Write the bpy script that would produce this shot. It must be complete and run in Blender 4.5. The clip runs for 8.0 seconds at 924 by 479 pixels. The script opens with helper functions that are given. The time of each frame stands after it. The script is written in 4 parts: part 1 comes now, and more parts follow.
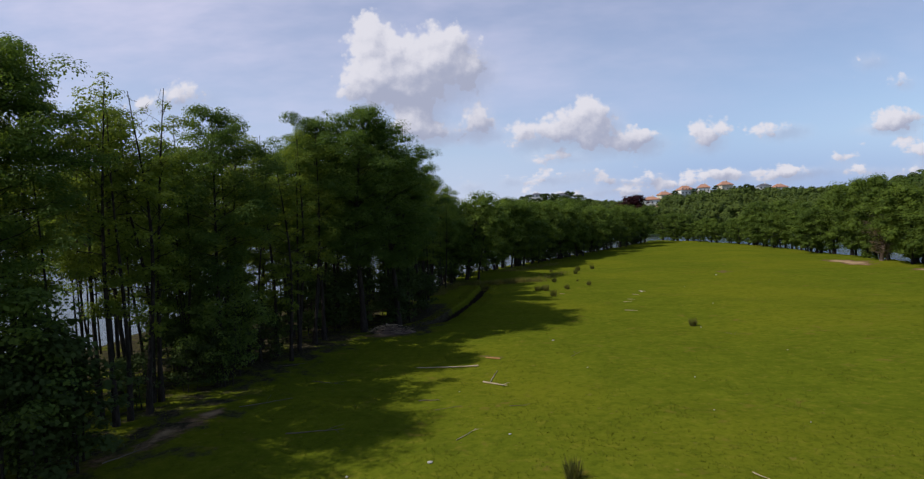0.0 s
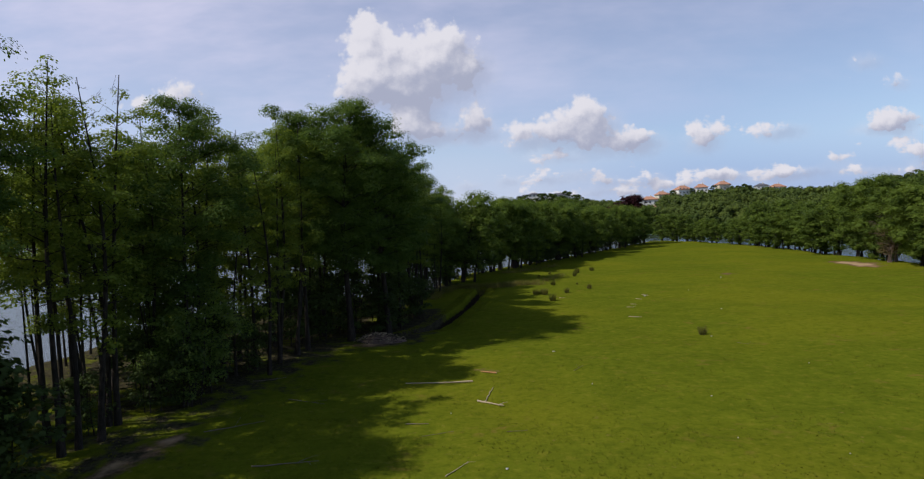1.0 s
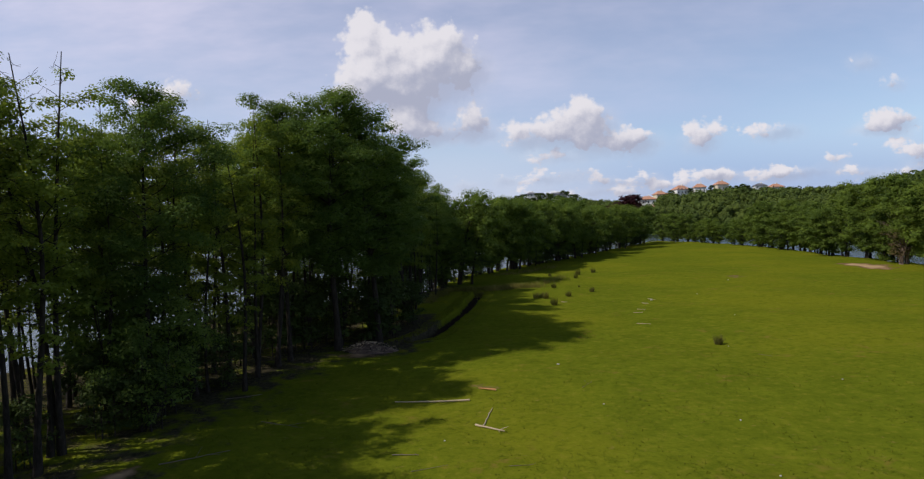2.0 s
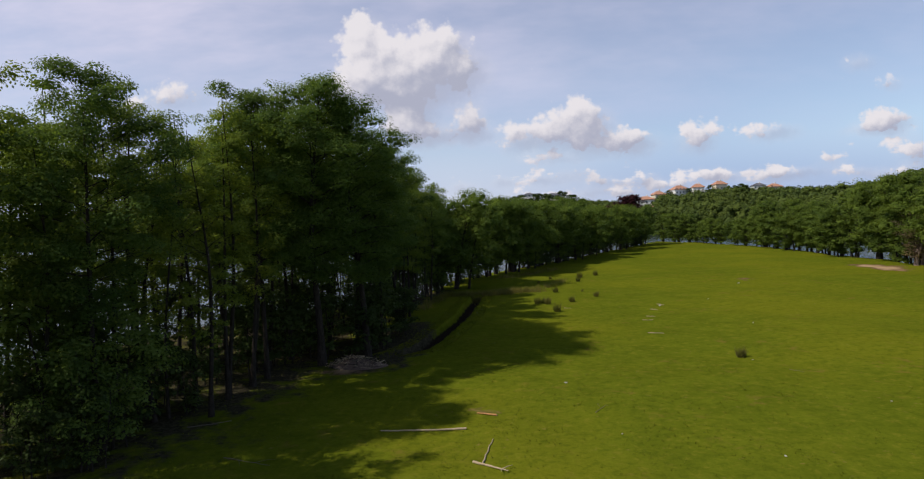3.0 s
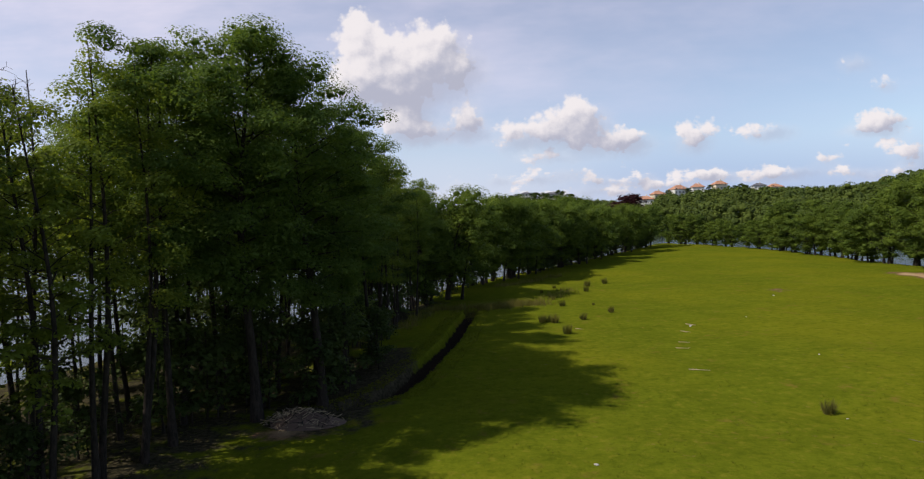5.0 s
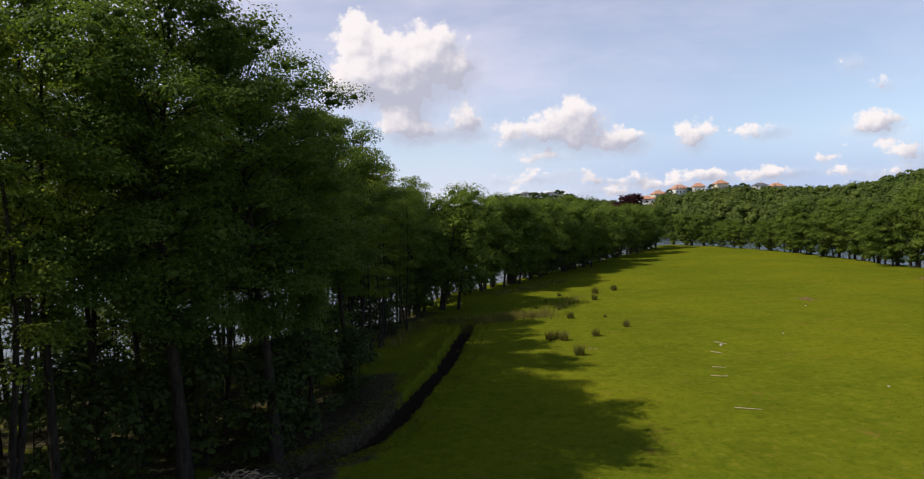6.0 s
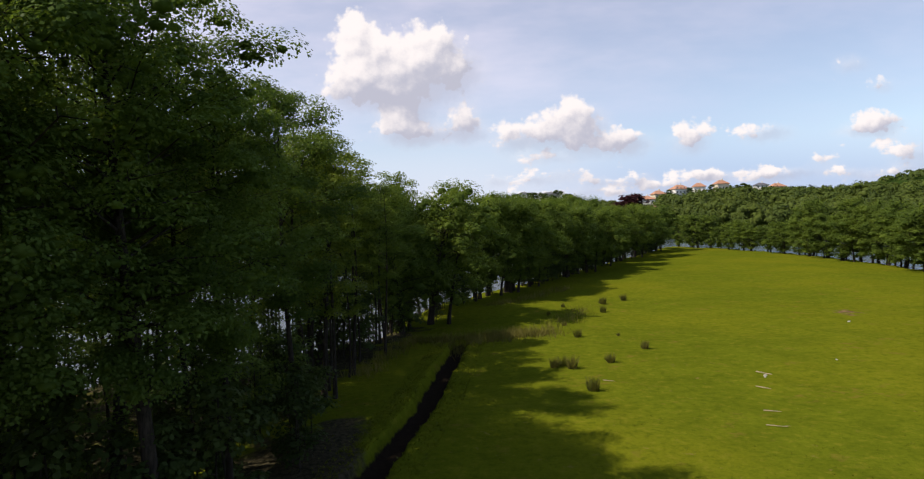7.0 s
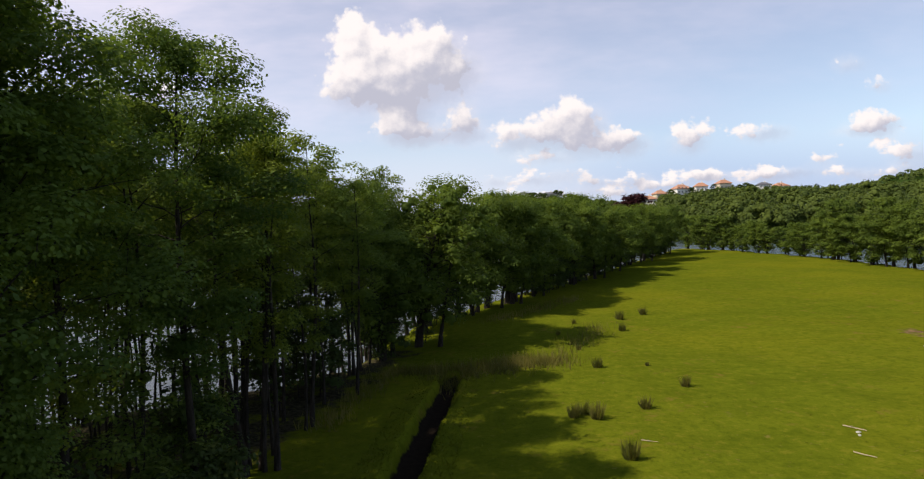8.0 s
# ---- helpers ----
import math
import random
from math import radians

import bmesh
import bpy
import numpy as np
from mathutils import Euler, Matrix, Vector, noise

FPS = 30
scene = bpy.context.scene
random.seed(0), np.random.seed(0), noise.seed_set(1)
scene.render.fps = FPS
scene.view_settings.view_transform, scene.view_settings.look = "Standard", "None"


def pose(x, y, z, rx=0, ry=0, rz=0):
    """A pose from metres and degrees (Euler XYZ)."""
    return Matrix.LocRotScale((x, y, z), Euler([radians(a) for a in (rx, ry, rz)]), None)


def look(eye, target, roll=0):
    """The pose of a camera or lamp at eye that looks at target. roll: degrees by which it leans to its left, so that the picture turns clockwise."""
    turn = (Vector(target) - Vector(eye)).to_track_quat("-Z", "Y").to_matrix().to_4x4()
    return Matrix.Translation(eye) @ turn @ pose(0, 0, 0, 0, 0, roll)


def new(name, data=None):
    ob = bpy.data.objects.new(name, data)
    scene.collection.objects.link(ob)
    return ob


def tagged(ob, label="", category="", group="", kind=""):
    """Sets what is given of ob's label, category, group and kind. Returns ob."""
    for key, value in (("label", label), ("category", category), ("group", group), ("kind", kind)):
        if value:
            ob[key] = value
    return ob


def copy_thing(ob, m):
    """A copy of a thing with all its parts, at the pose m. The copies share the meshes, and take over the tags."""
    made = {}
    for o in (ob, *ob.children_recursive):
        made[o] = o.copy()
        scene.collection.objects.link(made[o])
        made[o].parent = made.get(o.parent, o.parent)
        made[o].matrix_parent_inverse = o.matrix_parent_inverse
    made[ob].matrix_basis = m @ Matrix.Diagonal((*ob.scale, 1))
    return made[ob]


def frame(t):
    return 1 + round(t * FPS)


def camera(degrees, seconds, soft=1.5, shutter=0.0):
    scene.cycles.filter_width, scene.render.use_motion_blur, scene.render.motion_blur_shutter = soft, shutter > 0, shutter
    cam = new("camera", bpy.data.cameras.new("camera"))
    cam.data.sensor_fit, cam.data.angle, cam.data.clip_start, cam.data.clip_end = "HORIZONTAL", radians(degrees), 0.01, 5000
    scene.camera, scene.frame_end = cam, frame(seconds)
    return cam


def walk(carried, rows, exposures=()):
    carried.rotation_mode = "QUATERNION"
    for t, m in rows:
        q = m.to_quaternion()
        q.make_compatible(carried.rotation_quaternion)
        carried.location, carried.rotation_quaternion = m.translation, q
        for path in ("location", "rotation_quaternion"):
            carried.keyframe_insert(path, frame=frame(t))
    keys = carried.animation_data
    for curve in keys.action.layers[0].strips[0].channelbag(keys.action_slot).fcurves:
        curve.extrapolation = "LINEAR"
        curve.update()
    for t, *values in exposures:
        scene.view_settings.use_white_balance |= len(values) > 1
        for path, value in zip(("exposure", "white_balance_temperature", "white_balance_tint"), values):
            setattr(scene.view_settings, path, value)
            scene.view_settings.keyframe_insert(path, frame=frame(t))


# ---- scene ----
import itertools

# ---------------------------------------------------------------- camera
cam = camera(73.0, 8.0, soft=1.2)
PATH = [
    (0, (0.876, -0.313, 6.705), (0.798, 1.684, 6.649), -2.0),
    (0.5, (0.935, 0.911, 6.761), (0.862, 2.909, 6.706), -2.1),
    (1, (0.973, 2.193, 6.796), (0.904, 4.191, 6.739), -2.0),
    (1.5, (0.948, 3.546, 6.814), (0.885, 5.544, 6.754), -1.8),
    (3, (0.919, 8.104, 6.833), (0.867, 10.102, 6.777), -2.1),
    (3.5, (1.037, 9.782, 6.882), (0.986, 11.781, 6.824), -2.0),
    (4, (1.093, 11.681, 6.91), (1.047, 13.679, 6.853), -2.0),
    (4.5, (1.098, 13.898, 6.962), (1.055, 15.897, 6.903), -1.9),
    (6, (1.216, 21.612, 7.177), (1.179, 23.611, 7.117), -1.9),
    (6.5, (1.415, 24.624, 7.244), (1.379, 26.623, 7.186), -2.1),
    (7, (1.633, 27.888, 7.298), (1.602, 29.887, 7.239), -1.9),
    (7.5, (1.769, 31.387, 7.351), (1.741, 33.386, 7.293), -2.0),
    (8, (1.856, 35.034, 7.445), (1.828, 37.033, 7.387), -2.0),
]
# The picture grows a little lighter and warmer on the way.
walk(cam, [(t, look(eye, target, roll)) for t, eye, target, roll in PATH],
     exposures=[(0.0, -0.20, 6150, 14), (3.0, -0.13, 6500, 14), (4.5, -0.06, 6620, 14), (6.0, 0.12, 6780, 14), (8.0, 0.20, 6950, 14)])

# ---------------------------------------------------------------- light
SUN_ELEV, SUN_FROM = radians(47.5), Vector((-0.955, -0.295))
sun = new("sun", bpy.data.lights.new("sun", "SUN"))
sun.data.energy, sun.data.angle, sun.data.color = 5.0, radians(0.53), (1.0, 0.93, 0.80)
sun.matrix_world = look((SUN_FROM.x * math.cos(SUN_ELEV) * 200, SUN_FROM.y * math.cos(SUN_ELEV) * 200, math.sin(SUN_ELEV) * 200), (0, 0, 0))


class Nodes:
    """Short ways to add nodes to one tree."""

    def __init__(self, tree):
        self.tree = tree
        tree.nodes.clear()

    def add(self, kind, **settings):
        node = self.tree.nodes.new(kind)
        for key, value in settings.items():
            if key == "operation":
                node.operation = value
            elif key == "blend_type":
                node.blend_type = value
            elif key == "data_type":
                node.data_type = value
            elif key == "feature":
                node.feature = value
            elif key == "attribute_name":
                node.attribute_name = value
        return node

    def put(self, socket, value):
        if hasattr(value, "links"):
            self.tree.links.new(value, socket)
        else:
            socket.default_value = value

    def math(self, op, a, b=0.0, c=0.0):
        node = self.add("ShaderNodeMath", operation=op)
        for n, value in enumerate((a, b, c)):
            self.put(node.inputs[n], value)
        return node.outputs[0]

    def vec(self, op, a, b=(0, 0, 0)):
        node = self.add("ShaderNodeVectorMath", operation=op)
        self.put(node.inputs[0], a)
        self.put(node.inputs[1], b)
        return node.outputs["Value"] if op == "LENGTH" else node.outputs[0]

    def noise(self, where, scale, detail=4.0, rough=0.55, colour=False):
        node = self.add("ShaderNodeTexNoise")
        self.put(node.inputs["Vector"], where)
        node.inputs["Scale"].default_value, node.inputs["Detail"].default_value = scale, detail
        node.inputs["Roughness"].default_value = rough
        return node.outputs["Color"] if colour else node.outputs["Fac"]

    def cells(self, where, scale):
        node = self.add("ShaderNodeTexVoronoi", feature="SMOOTH_F1")
        self.put(node.inputs["Vector"], where)
        node.inputs["Scale"].default_value, node.inputs["Smoothness"].default_value = scale, 0.6
        node.inputs["Detail"].default_value = 1.5
        return node.outputs["Distance"]

    def ramp(self, value, lo, hi, a=0.0, b=1.0):
        node = self.add("ShaderNodeMapRange")
        node.interpolation_type = "SMOOTHSTEP"
        self.put(node.inputs["Value"], value)
        for n, v in zip(("From Min", "From Max", "To Min", "To Max"), (lo, hi, a, b)):
            node.inputs[n].default_value = v
        return node.outputs["Result"]

    def mix(self, fac, a, b, how="MIX"):
        node = self.add("ShaderNodeMix", data_type="RGBA", blend_type=how)
        self.put(node.inputs[0], fac)
        self.put(node.inputs[6], a if hasattr(a, "links") else (*a, 1.0))
        self.put(node.inputs[7], b if hasattr(b, "links") else (*b, 1.0))
        return node.outputs[2]


def make_world():
    """A summer sky with a thin veil of high cloud and fair-weather cumulus."""
    world = bpy.data.worlds.new("sky")
    scene.world = world
    world.use_nodes = True
    n = Nodes(world.node_tree)
    sky = n.add("ShaderNodeTexSky")
    sky.sky_type, sky.sun_disc = "NISHITA", False
    sky.sun_elevation, sky.sun_rotation = SUN_ELEV, math.atan2(SUN_FROM.x, SUN_FROM.y)
    sky.air_density, sky.dust_density, sky.ozone_density = 1.0, 0.15, 2.0
    way = n.add("ShaderNodeTexCoord").outputs["Generated"]
    split = n.add("ShaderNodeSeparateXYZ")
    n.put(split.inputs[0], way)
    x, y, z = split.outputs
    ahead = n.math("MAXIMUM", n.math("ABSOLUTE", y), 0.02)
    flat = n.add("ShaderNodeCombineXYZ")
    n.put(flat.inputs[0], n.math("DIVIDE", x, ahead))
    n.put(flat.inputs[1], n.math("DIVIDE", z, ahead))
    n.put(flat.inputs[2], n.math("MULTIPLY", n.math("LESS_THAN", y, 0.0), 3.0))
    plane = flat.outputs[0]
    wobble = n.vec("SUBTRACT", n.noise(plane, 9.0, 5.0, 0.6, colour=True), (0.5, 0.5, 0.5))
    ripple = n.vec("SUBTRACT", n.noise(plane, 48.0, 5.0, 0.62, colour=True), (0.5, 0.5, 0.5))
    bent = n.vec("ADD", n.vec("ADD", plane, n.vec("MULTIPLY", wobble, (0.030, 0.022, 0.0))), n.vec("MULTIPLY", ripple, (0.024, 0.017, 0.0)))
    # Clouds: centre across and up, half width, half height, density.
    tower = ((-0.173, 0.319, 0.025, 0.025, 1), (-0.176, 0.275, 0.042, 0.040, 1), (-0.116, 0.254, 0.066, 0.045, 1.1), (-0.049, 0.288, 0.040, 0.032, 1),
             (-0.022, 0.245, 0.047, 0.026, 0.9), (-0.188, 0.224, 0.059, 0.025, 0.8), (-0.103, 0.212, 0.057, 0.019, 0.7))
    second = ((-0.109, 0.166, 0.036, 0.026, 1.25), (-0.006, 0.170, 0.023, 0.024, 1.2), (-0.068, 0.143, 0.060, 0.015, 1.1))
    third = ((0.172, 0.167, 0.043, 0.025, 1.1), (0.115, 0.147, 0.047, 0.023, 1), (0.066, 0.132, 0.034, 0.019, 0.9), (0.189, 0.122, 0.059, 0.016, 1),
             (0.248, 0.122, 0.032, 0.018, 0.9), (0.114, 0.095, 0.052, 0.008, 0.6))
    puffs = ((0.347, 0.124, 0.027, 0.020, 1.3), (0.455, 0.128, 0.048, 0.014, 1.05), (0.639, 0.139, 0.040, 0.017, 1.3), (0.591, 0.124, 0.032, 0.008, 0.5),
             (0.599, 0.237, 0.032, 0.014, 0.8), (0.651, 0.197, 0.023, 0.011, 0.8), (0.690, 0.093, 0.040, 0.019, 1.1), (-0.028, 0.062, 0.023, 0.011, 0.9),
             (0.038, 0.067, 0.021, 0.010, 0.8), (-0.482, 0.225, 0.059, 0.021, 0.8), (-0.550, 0.213, 0.047, 0.015, 0.6))
    # Long low ranks over the horizon.
    ranks = ((0.090, 0.066, 0.032, 0.008, 0.7), (0.146, 0.071, 0.038, 0.011, 0.8), (0.202, 0.056, 0.034, 0.008, 0.9), (0.263, 0.064, 0.024, 0.010, 0.9),
             (0.304, 0.050, 0.032, 0.008, 0.9), (0.353, 0.064, 0.034, 0.010, 0.8), (0.402, 0.065, 0.038, 0.008, 0.7), (0.452, 0.054, 0.045, 0.008, 0.9),
             (0.508, 0.062, 0.042, 0.008, 0.9), (0.556, 0.079, 0.025, 0.007, 0.7), (0.591, 0.063, 0.030, 0.008, 0.8), (0.636, 0.052, 0.042, 0.008, 0.8),
             (0.687, 0.063, 0.028, 0.007, 0.6), (0.070, 0.043, 0.038, 0.008, 0.8), (0.169, 0.040, 0.042, 0.007, 0.8), (0.239, 0.040, 0.033, 0.007, 0.7),
             (-0.043, 0.037, 0.047, 0.008, 0.6), (-0.099, 0.048, 0.038, 0.008, 0.4))
    body, sunward = 0.0, 0.0
    for u, v, a, b, dense_by in tower + second + third + puffs + ranks:
        off = n.vec("MULTIPLY", n.vec("SUBTRACT", bent, (u, v, 0)), (0.98 / a, 0.90 / b, 5))
        toward = n.vec("ADD", off, (-0.25, 0.50, 0))
        here = n.math("MULTIPLY", n.math("POWER", 0.46, n.math("POWER", n.vec("LENGTH", off), 2.0)), dense_by)
        there = n.math("MULTIPLY", n.math("POWER", 0.46, n.math("POWER", n.vec("LENGTH", toward), 2.0)), dense_by)
        body, sunward = n.math("ADD", body, here), n.math("ADD", sunward, there)
    grain, shifted = n.noise(plane, 30.0, 7.0, 0.62), n.noise(n.vec("ADD", plane, (-0.006, 0.010, 0)), 30.0, 7.0, 0.62)
    billow, billow_sunward = n.cells(bent, 26.0), n.cells(n.vec("ADD", bent, (-0.008, 0.014, 0)), 26.0)
    thick = n.math("ADD", body, n.math("MULTIPLY", n.math("SUBTRACT", grain, 0.5), 0.75))
    thick = n.math("ADD", thick, n.math("MULTIPLY", n.math("SUBTRACT", 0.42, billow), 0.75))
    thick = n.math("ADD", thick, n.math("MULTIPLY", n.math("SUBTRACT", 0.42, n.cells(plane, 70.0)), 0.55))
    rise = n.math("DIVIDE", z, ahead)
    # Broken small cumulus fills the band above the horizon.
    band = n.math("MULTIPLY", n.ramp(rise, 0.015, 0.045), n.ramp(rise, 0.20, 0.07))
    broken = n.math("SUBTRACT", n.noise(n.vec("MULTIPLY", plane, (1.0, 2.6, 1.0)), 15.0, 6.0, 0.6), 0.50)
    thick = n.math("ADD", thick, n.math("MULTIPLY", n.math("MULTIPLY", broken, 2.6), band))
    cover = n.ramp(thick, 0.08, 0.58)
    # Each heap trails a soft grey base on the side away from the sun.
    trail = n.math("ADD", sunward, n.math("MULTIPLY", n.math("SUBTRACT", n.noise(plane, 11.0, 5.0, 0.6), 0.5), 0.7))
    cover = n.math("MAXIMUM", cover, n.ramp(trail, 0.20, 1.6, 0.0, 0.62))
    veil_noise = n.noise(n.vec("MULTIPLY", plane, (0.7, 2.2, 1.0)), 3.0, 5.0, 0.6)
    veil = n.math("MULTIPLY", n.ramp(veil_noise, 0.30, 0.75, 0.28, 0.66), n.ramp(n.math("DIVIDE", x, ahead), 0.75, -0.5, 0.50, 1.15))
    veil = n.math("MULTIPLY", veil, n.ramp(rise, 0.42, 1.1, 1.0, 0.22))
    veil = n.math("MAXIMUM", veil, n.ramp(rise, 0.20, 0.03, 0.0, 0.75))
    low_haze = n.mix(n.ramp(n.math("DIVIDE", x, ahead), -0.05, 0.40), (0.57, 0.64, 0.86), (0.28, 0.41, 0.76))
    sky_light = n.add("ShaderNodeBackground")
    n.put(sky_light.inputs["Color"], sky.outputs[0])
    sky_light.inputs["Strength"].default_value = 0.13
    haze = n.add("ShaderNodeBackground")
    n.put(haze.inputs["Color"], n.mix(n.ramp(rise, 0.05, 0.26), low_haze, (0.88, 0.84, 0.97)))
    haze.inputs["Strength"].default_value = 1.0
    lit = n.math("MULTIPLY", n.math("SUBTRACT", body, sunward), 1.1)
    lit = n.math("ADD", lit, n.math("MULTIPLY", n.math("SUBTRACT", grain, shifted), 1.0))
    lit = n.math("ADD", lit, n.math("MULTIPLY", n.math("SUBTRACT", billow_sunward, billow), 0.45))
    lit = n.math("SUBTRACT", lit, n.math("MULTIPLY", n.ramp(sunward, 0.25, 1.25), 0.30))
    cloud = n.add("ShaderNodeBackground")
    n.put(cloud.inputs["Color"], n.mix(n.ramp(lit, 0.34, -0.78), (0.86, 0.845, 0.865), (0.45, 0.48, 0.59)))
    cloud.inputs["Strength"].default_value = 1.0
    one, two = n.add("ShaderNodeMixShader"), n.add("ShaderNodeMixShader")
    n.put(one.inputs[0], veil)
    n.put(one.inputs[1], sky_light.outputs[0])
    n.put(one.inputs[2], haze.outputs[0])
    n.put(two.inputs[0], cover)
    n.put(two.inputs[1], one.outputs[0])
    n.put(two.inputs[2], cloud.outputs[0])
    n.put(n.add("ShaderNodeOutputWorld").inputs[0], two.outputs[0])


make_world()


# ---------------------------------------------------------------- materials
def material(name, colour, rough=0.8, bump=0.0, bump_scale=20.0, spec=0.3, metal=0.0):
    """A surface; colour is a function of (nodes, position) that gives a colour socket, or a plain triple with grain."""
    mat = bpy.data.materials.new(name)
    mat.use_nodes = True
    n = Nodes(mat.node_tree)
    where = n.add("ShaderNodeNewGeometry").outputs["Position"]
    shader = n.add("ShaderNodeBsdfPrincipled")
    if callable(colour):
        out = colour(n, where)
    else:
        dark = tuple(c * 0.6 for c in colour)
        out = n.mix(n.math("ADD", n.math("MULTIPLY", n.noise(where, 2.0), 0.5), n.math("MULTIPLY", n.noise(where, 30.0), 0.5)), dark, tuple(c * 1.35 for c in colour))
    n.put(shader.inputs["Base Color"], out)
    shader.inputs["Roughness"].default_value, shader.inputs["Metallic"].default_value = rough, metal
    shader.inputs["Specular IOR Level"].default_value = spec
    if bump:
        b = n.add("ShaderNodeBump")
        b.inputs["Strength"].default_value, b.inputs["Distance"].default_value = 1.0, bump
        n.put(b.inputs["Height"], n.noise(where, bump_scale, 5.0, 0.65))
        n.put(shader.inputs["Normal"], b.outputs[0])
    n.put(n.add("ShaderNodeOutputMaterial").inputs[0], shader.outputs[0])
    return mat


def foliage(name, dark, light, glow=0.35, rough=0.55, patch_scale=0.55, leaf_share=0.30, gloss=0.05):
    """Leaves that differ from one another and from tree to tree, and let some light through."""
    mat = bpy.data.materials.new(name)
    mat.use_nodes = True
    n = Nodes(mat.node_tree)
    geometry = n.add("ShaderNodeNewGeometry")
    tree = n.add("ShaderNodeObjectInfo").outputs["Random"]
    patch = n.noise(geometry.outputs["Position"], patch_scale, 3.0)
    share = n.math("ADD", n.math("MULTIPLY", geometry.outputs["Random Per Island"], leaf_share), n.math("ADD", n.math("MULTIPLY", tree, 0.40 - leaf_share * 0.25), n.math("MULTIPLY", n.ramp(patch, 0.38, 0.62), 0.60 - leaf_share * 0.75)))
    colour = n.mix(share, dark, light)
    shader = n.add("ShaderNodeBsdfPrincipled")
    n.put(shader.inputs["Base Color"], colour)
    shader.inputs["Roughness"].default_value = rough
    shader.inputs["Specular IOR Level"].default_value = gloss
    through_leaf = n.add("ShaderNodeBsdfTranslucent")
    n.put(through_leaf.inputs["Color"], n.mix(1.0, colour, (1.36, 1.28, 0.6), "MULTIPLY"))
    both = n.add("ShaderNodeMixShader")
    both.inputs[0].default_value = glow
    n.put(both.inputs[1], shader.outputs[0])
    n.put(both.inputs[2], through_leaf.outputs[0])
    n.put(n.add("ShaderNodeOutputMaterial").inputs[0], both.outputs[0])
    return mat


def meadow_colour(n, where):
    """Grazed grass with lusher and drier patches; bare earth where the soil value says so."""
    broad, mid, fine = n.noise(where, 0.06, 4.0), n.noise(where, 0.55, 5.0, 0.6), n.noise(where, 7.0, 4.0, 0.7)
    grass = n.mix(n.ramp(mid, 0.25, 0.78), (0.073, 0.092, 0.006), (0.100, 0.120, 0.008))
    grass = n.mix(n.ramp(broad, 0.42, 0.66, 0.0, 0.75), grass, (0.122, 0.128, 0.008))
    grass = n.mix(n.ramp(fine, 0.40, 0.75, 0.0, 0.32), grass, (0.046, 0.062, 0.004))
    clump = n.noise(where, 2.4, 5.0, 0.72)
    grass = n.mix(n.ramp(clump, 0.50, 0.64, 0.0, 0.40), grass, (0.041, 0.060, 0.004))
    grass = n.mix(n.ramp(clump, 0.46, 0.34, 0.0, 0.50), grass, (0.145, 0.136, 0.014))
    fleck = n.noise(where, 2.3, 3.0, 0.75)
    grass = n.mix(n.ramp(fleck, 0.64, 0.74, 0.0, 0.6), grass, (0.165, 0.128, 0.034))
    tan = n.math("MULTIPLY", n.ramp(n.noise(where, 0.35, 3.0), 0.54, 0.66), n.ramp(n.noise(where, 1.5, 5.0, 0.7), 0.50, 0.66, 0.0, 0.6))
    grass = n.mix(tan, grass, (0.150, 0.105, 0.022))
    soil_value = n.add("ShaderNodeAttribute", attribute_name="soil").outputs["Fac"]
    earth = n.mix(n.ramp(n.noise(where, 3.0, 5.0, 0.7), 0.35, 0.65), (0.068, 0.042, 0.022), (0.195, 0.116, 0.064))
    earth = n.mix(n.ramp(soil_value, 0.50, 0.80), earth, n.mix(n.noise(where, 2.0, 5.0), (0.22, 0.135, 0.065), (0.42, 0.31, 0.18)))
    ragged = n.ramp(n.math("ADD", soil_value, n.math("MULTIPLY", n.math("SUBTRACT", n.noise(where, 1.1, 6.0, 0.7), 0.5), 0.9)), 0.38, 0.62)
    grass = n.mix(ragged, grass, earth)
    # Leaf litter, painted also over turf to darken it like the grove's shade.
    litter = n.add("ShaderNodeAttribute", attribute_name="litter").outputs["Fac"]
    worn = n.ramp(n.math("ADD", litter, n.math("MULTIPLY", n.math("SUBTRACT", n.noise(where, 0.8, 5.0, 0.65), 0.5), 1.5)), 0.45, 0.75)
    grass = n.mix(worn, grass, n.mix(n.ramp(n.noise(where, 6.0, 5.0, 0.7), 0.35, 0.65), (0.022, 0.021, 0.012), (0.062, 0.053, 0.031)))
    # Ditch mud with the shade over it put into a near-black colour.
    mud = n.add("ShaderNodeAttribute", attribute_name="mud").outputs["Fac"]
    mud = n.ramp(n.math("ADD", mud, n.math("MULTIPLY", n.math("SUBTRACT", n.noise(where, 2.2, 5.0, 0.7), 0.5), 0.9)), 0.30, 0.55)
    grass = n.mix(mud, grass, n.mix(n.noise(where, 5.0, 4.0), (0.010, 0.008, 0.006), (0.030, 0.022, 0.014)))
    wood = n.add("ShaderNodeAttribute", attribute_name="wood").outputs["Fac"]
    return n.mix(wood, grass, n.mix(n.noise(where, 0.9, 5.0), (0.018, 0.036, 0.008), (0.032, 0.058, 0.012)))


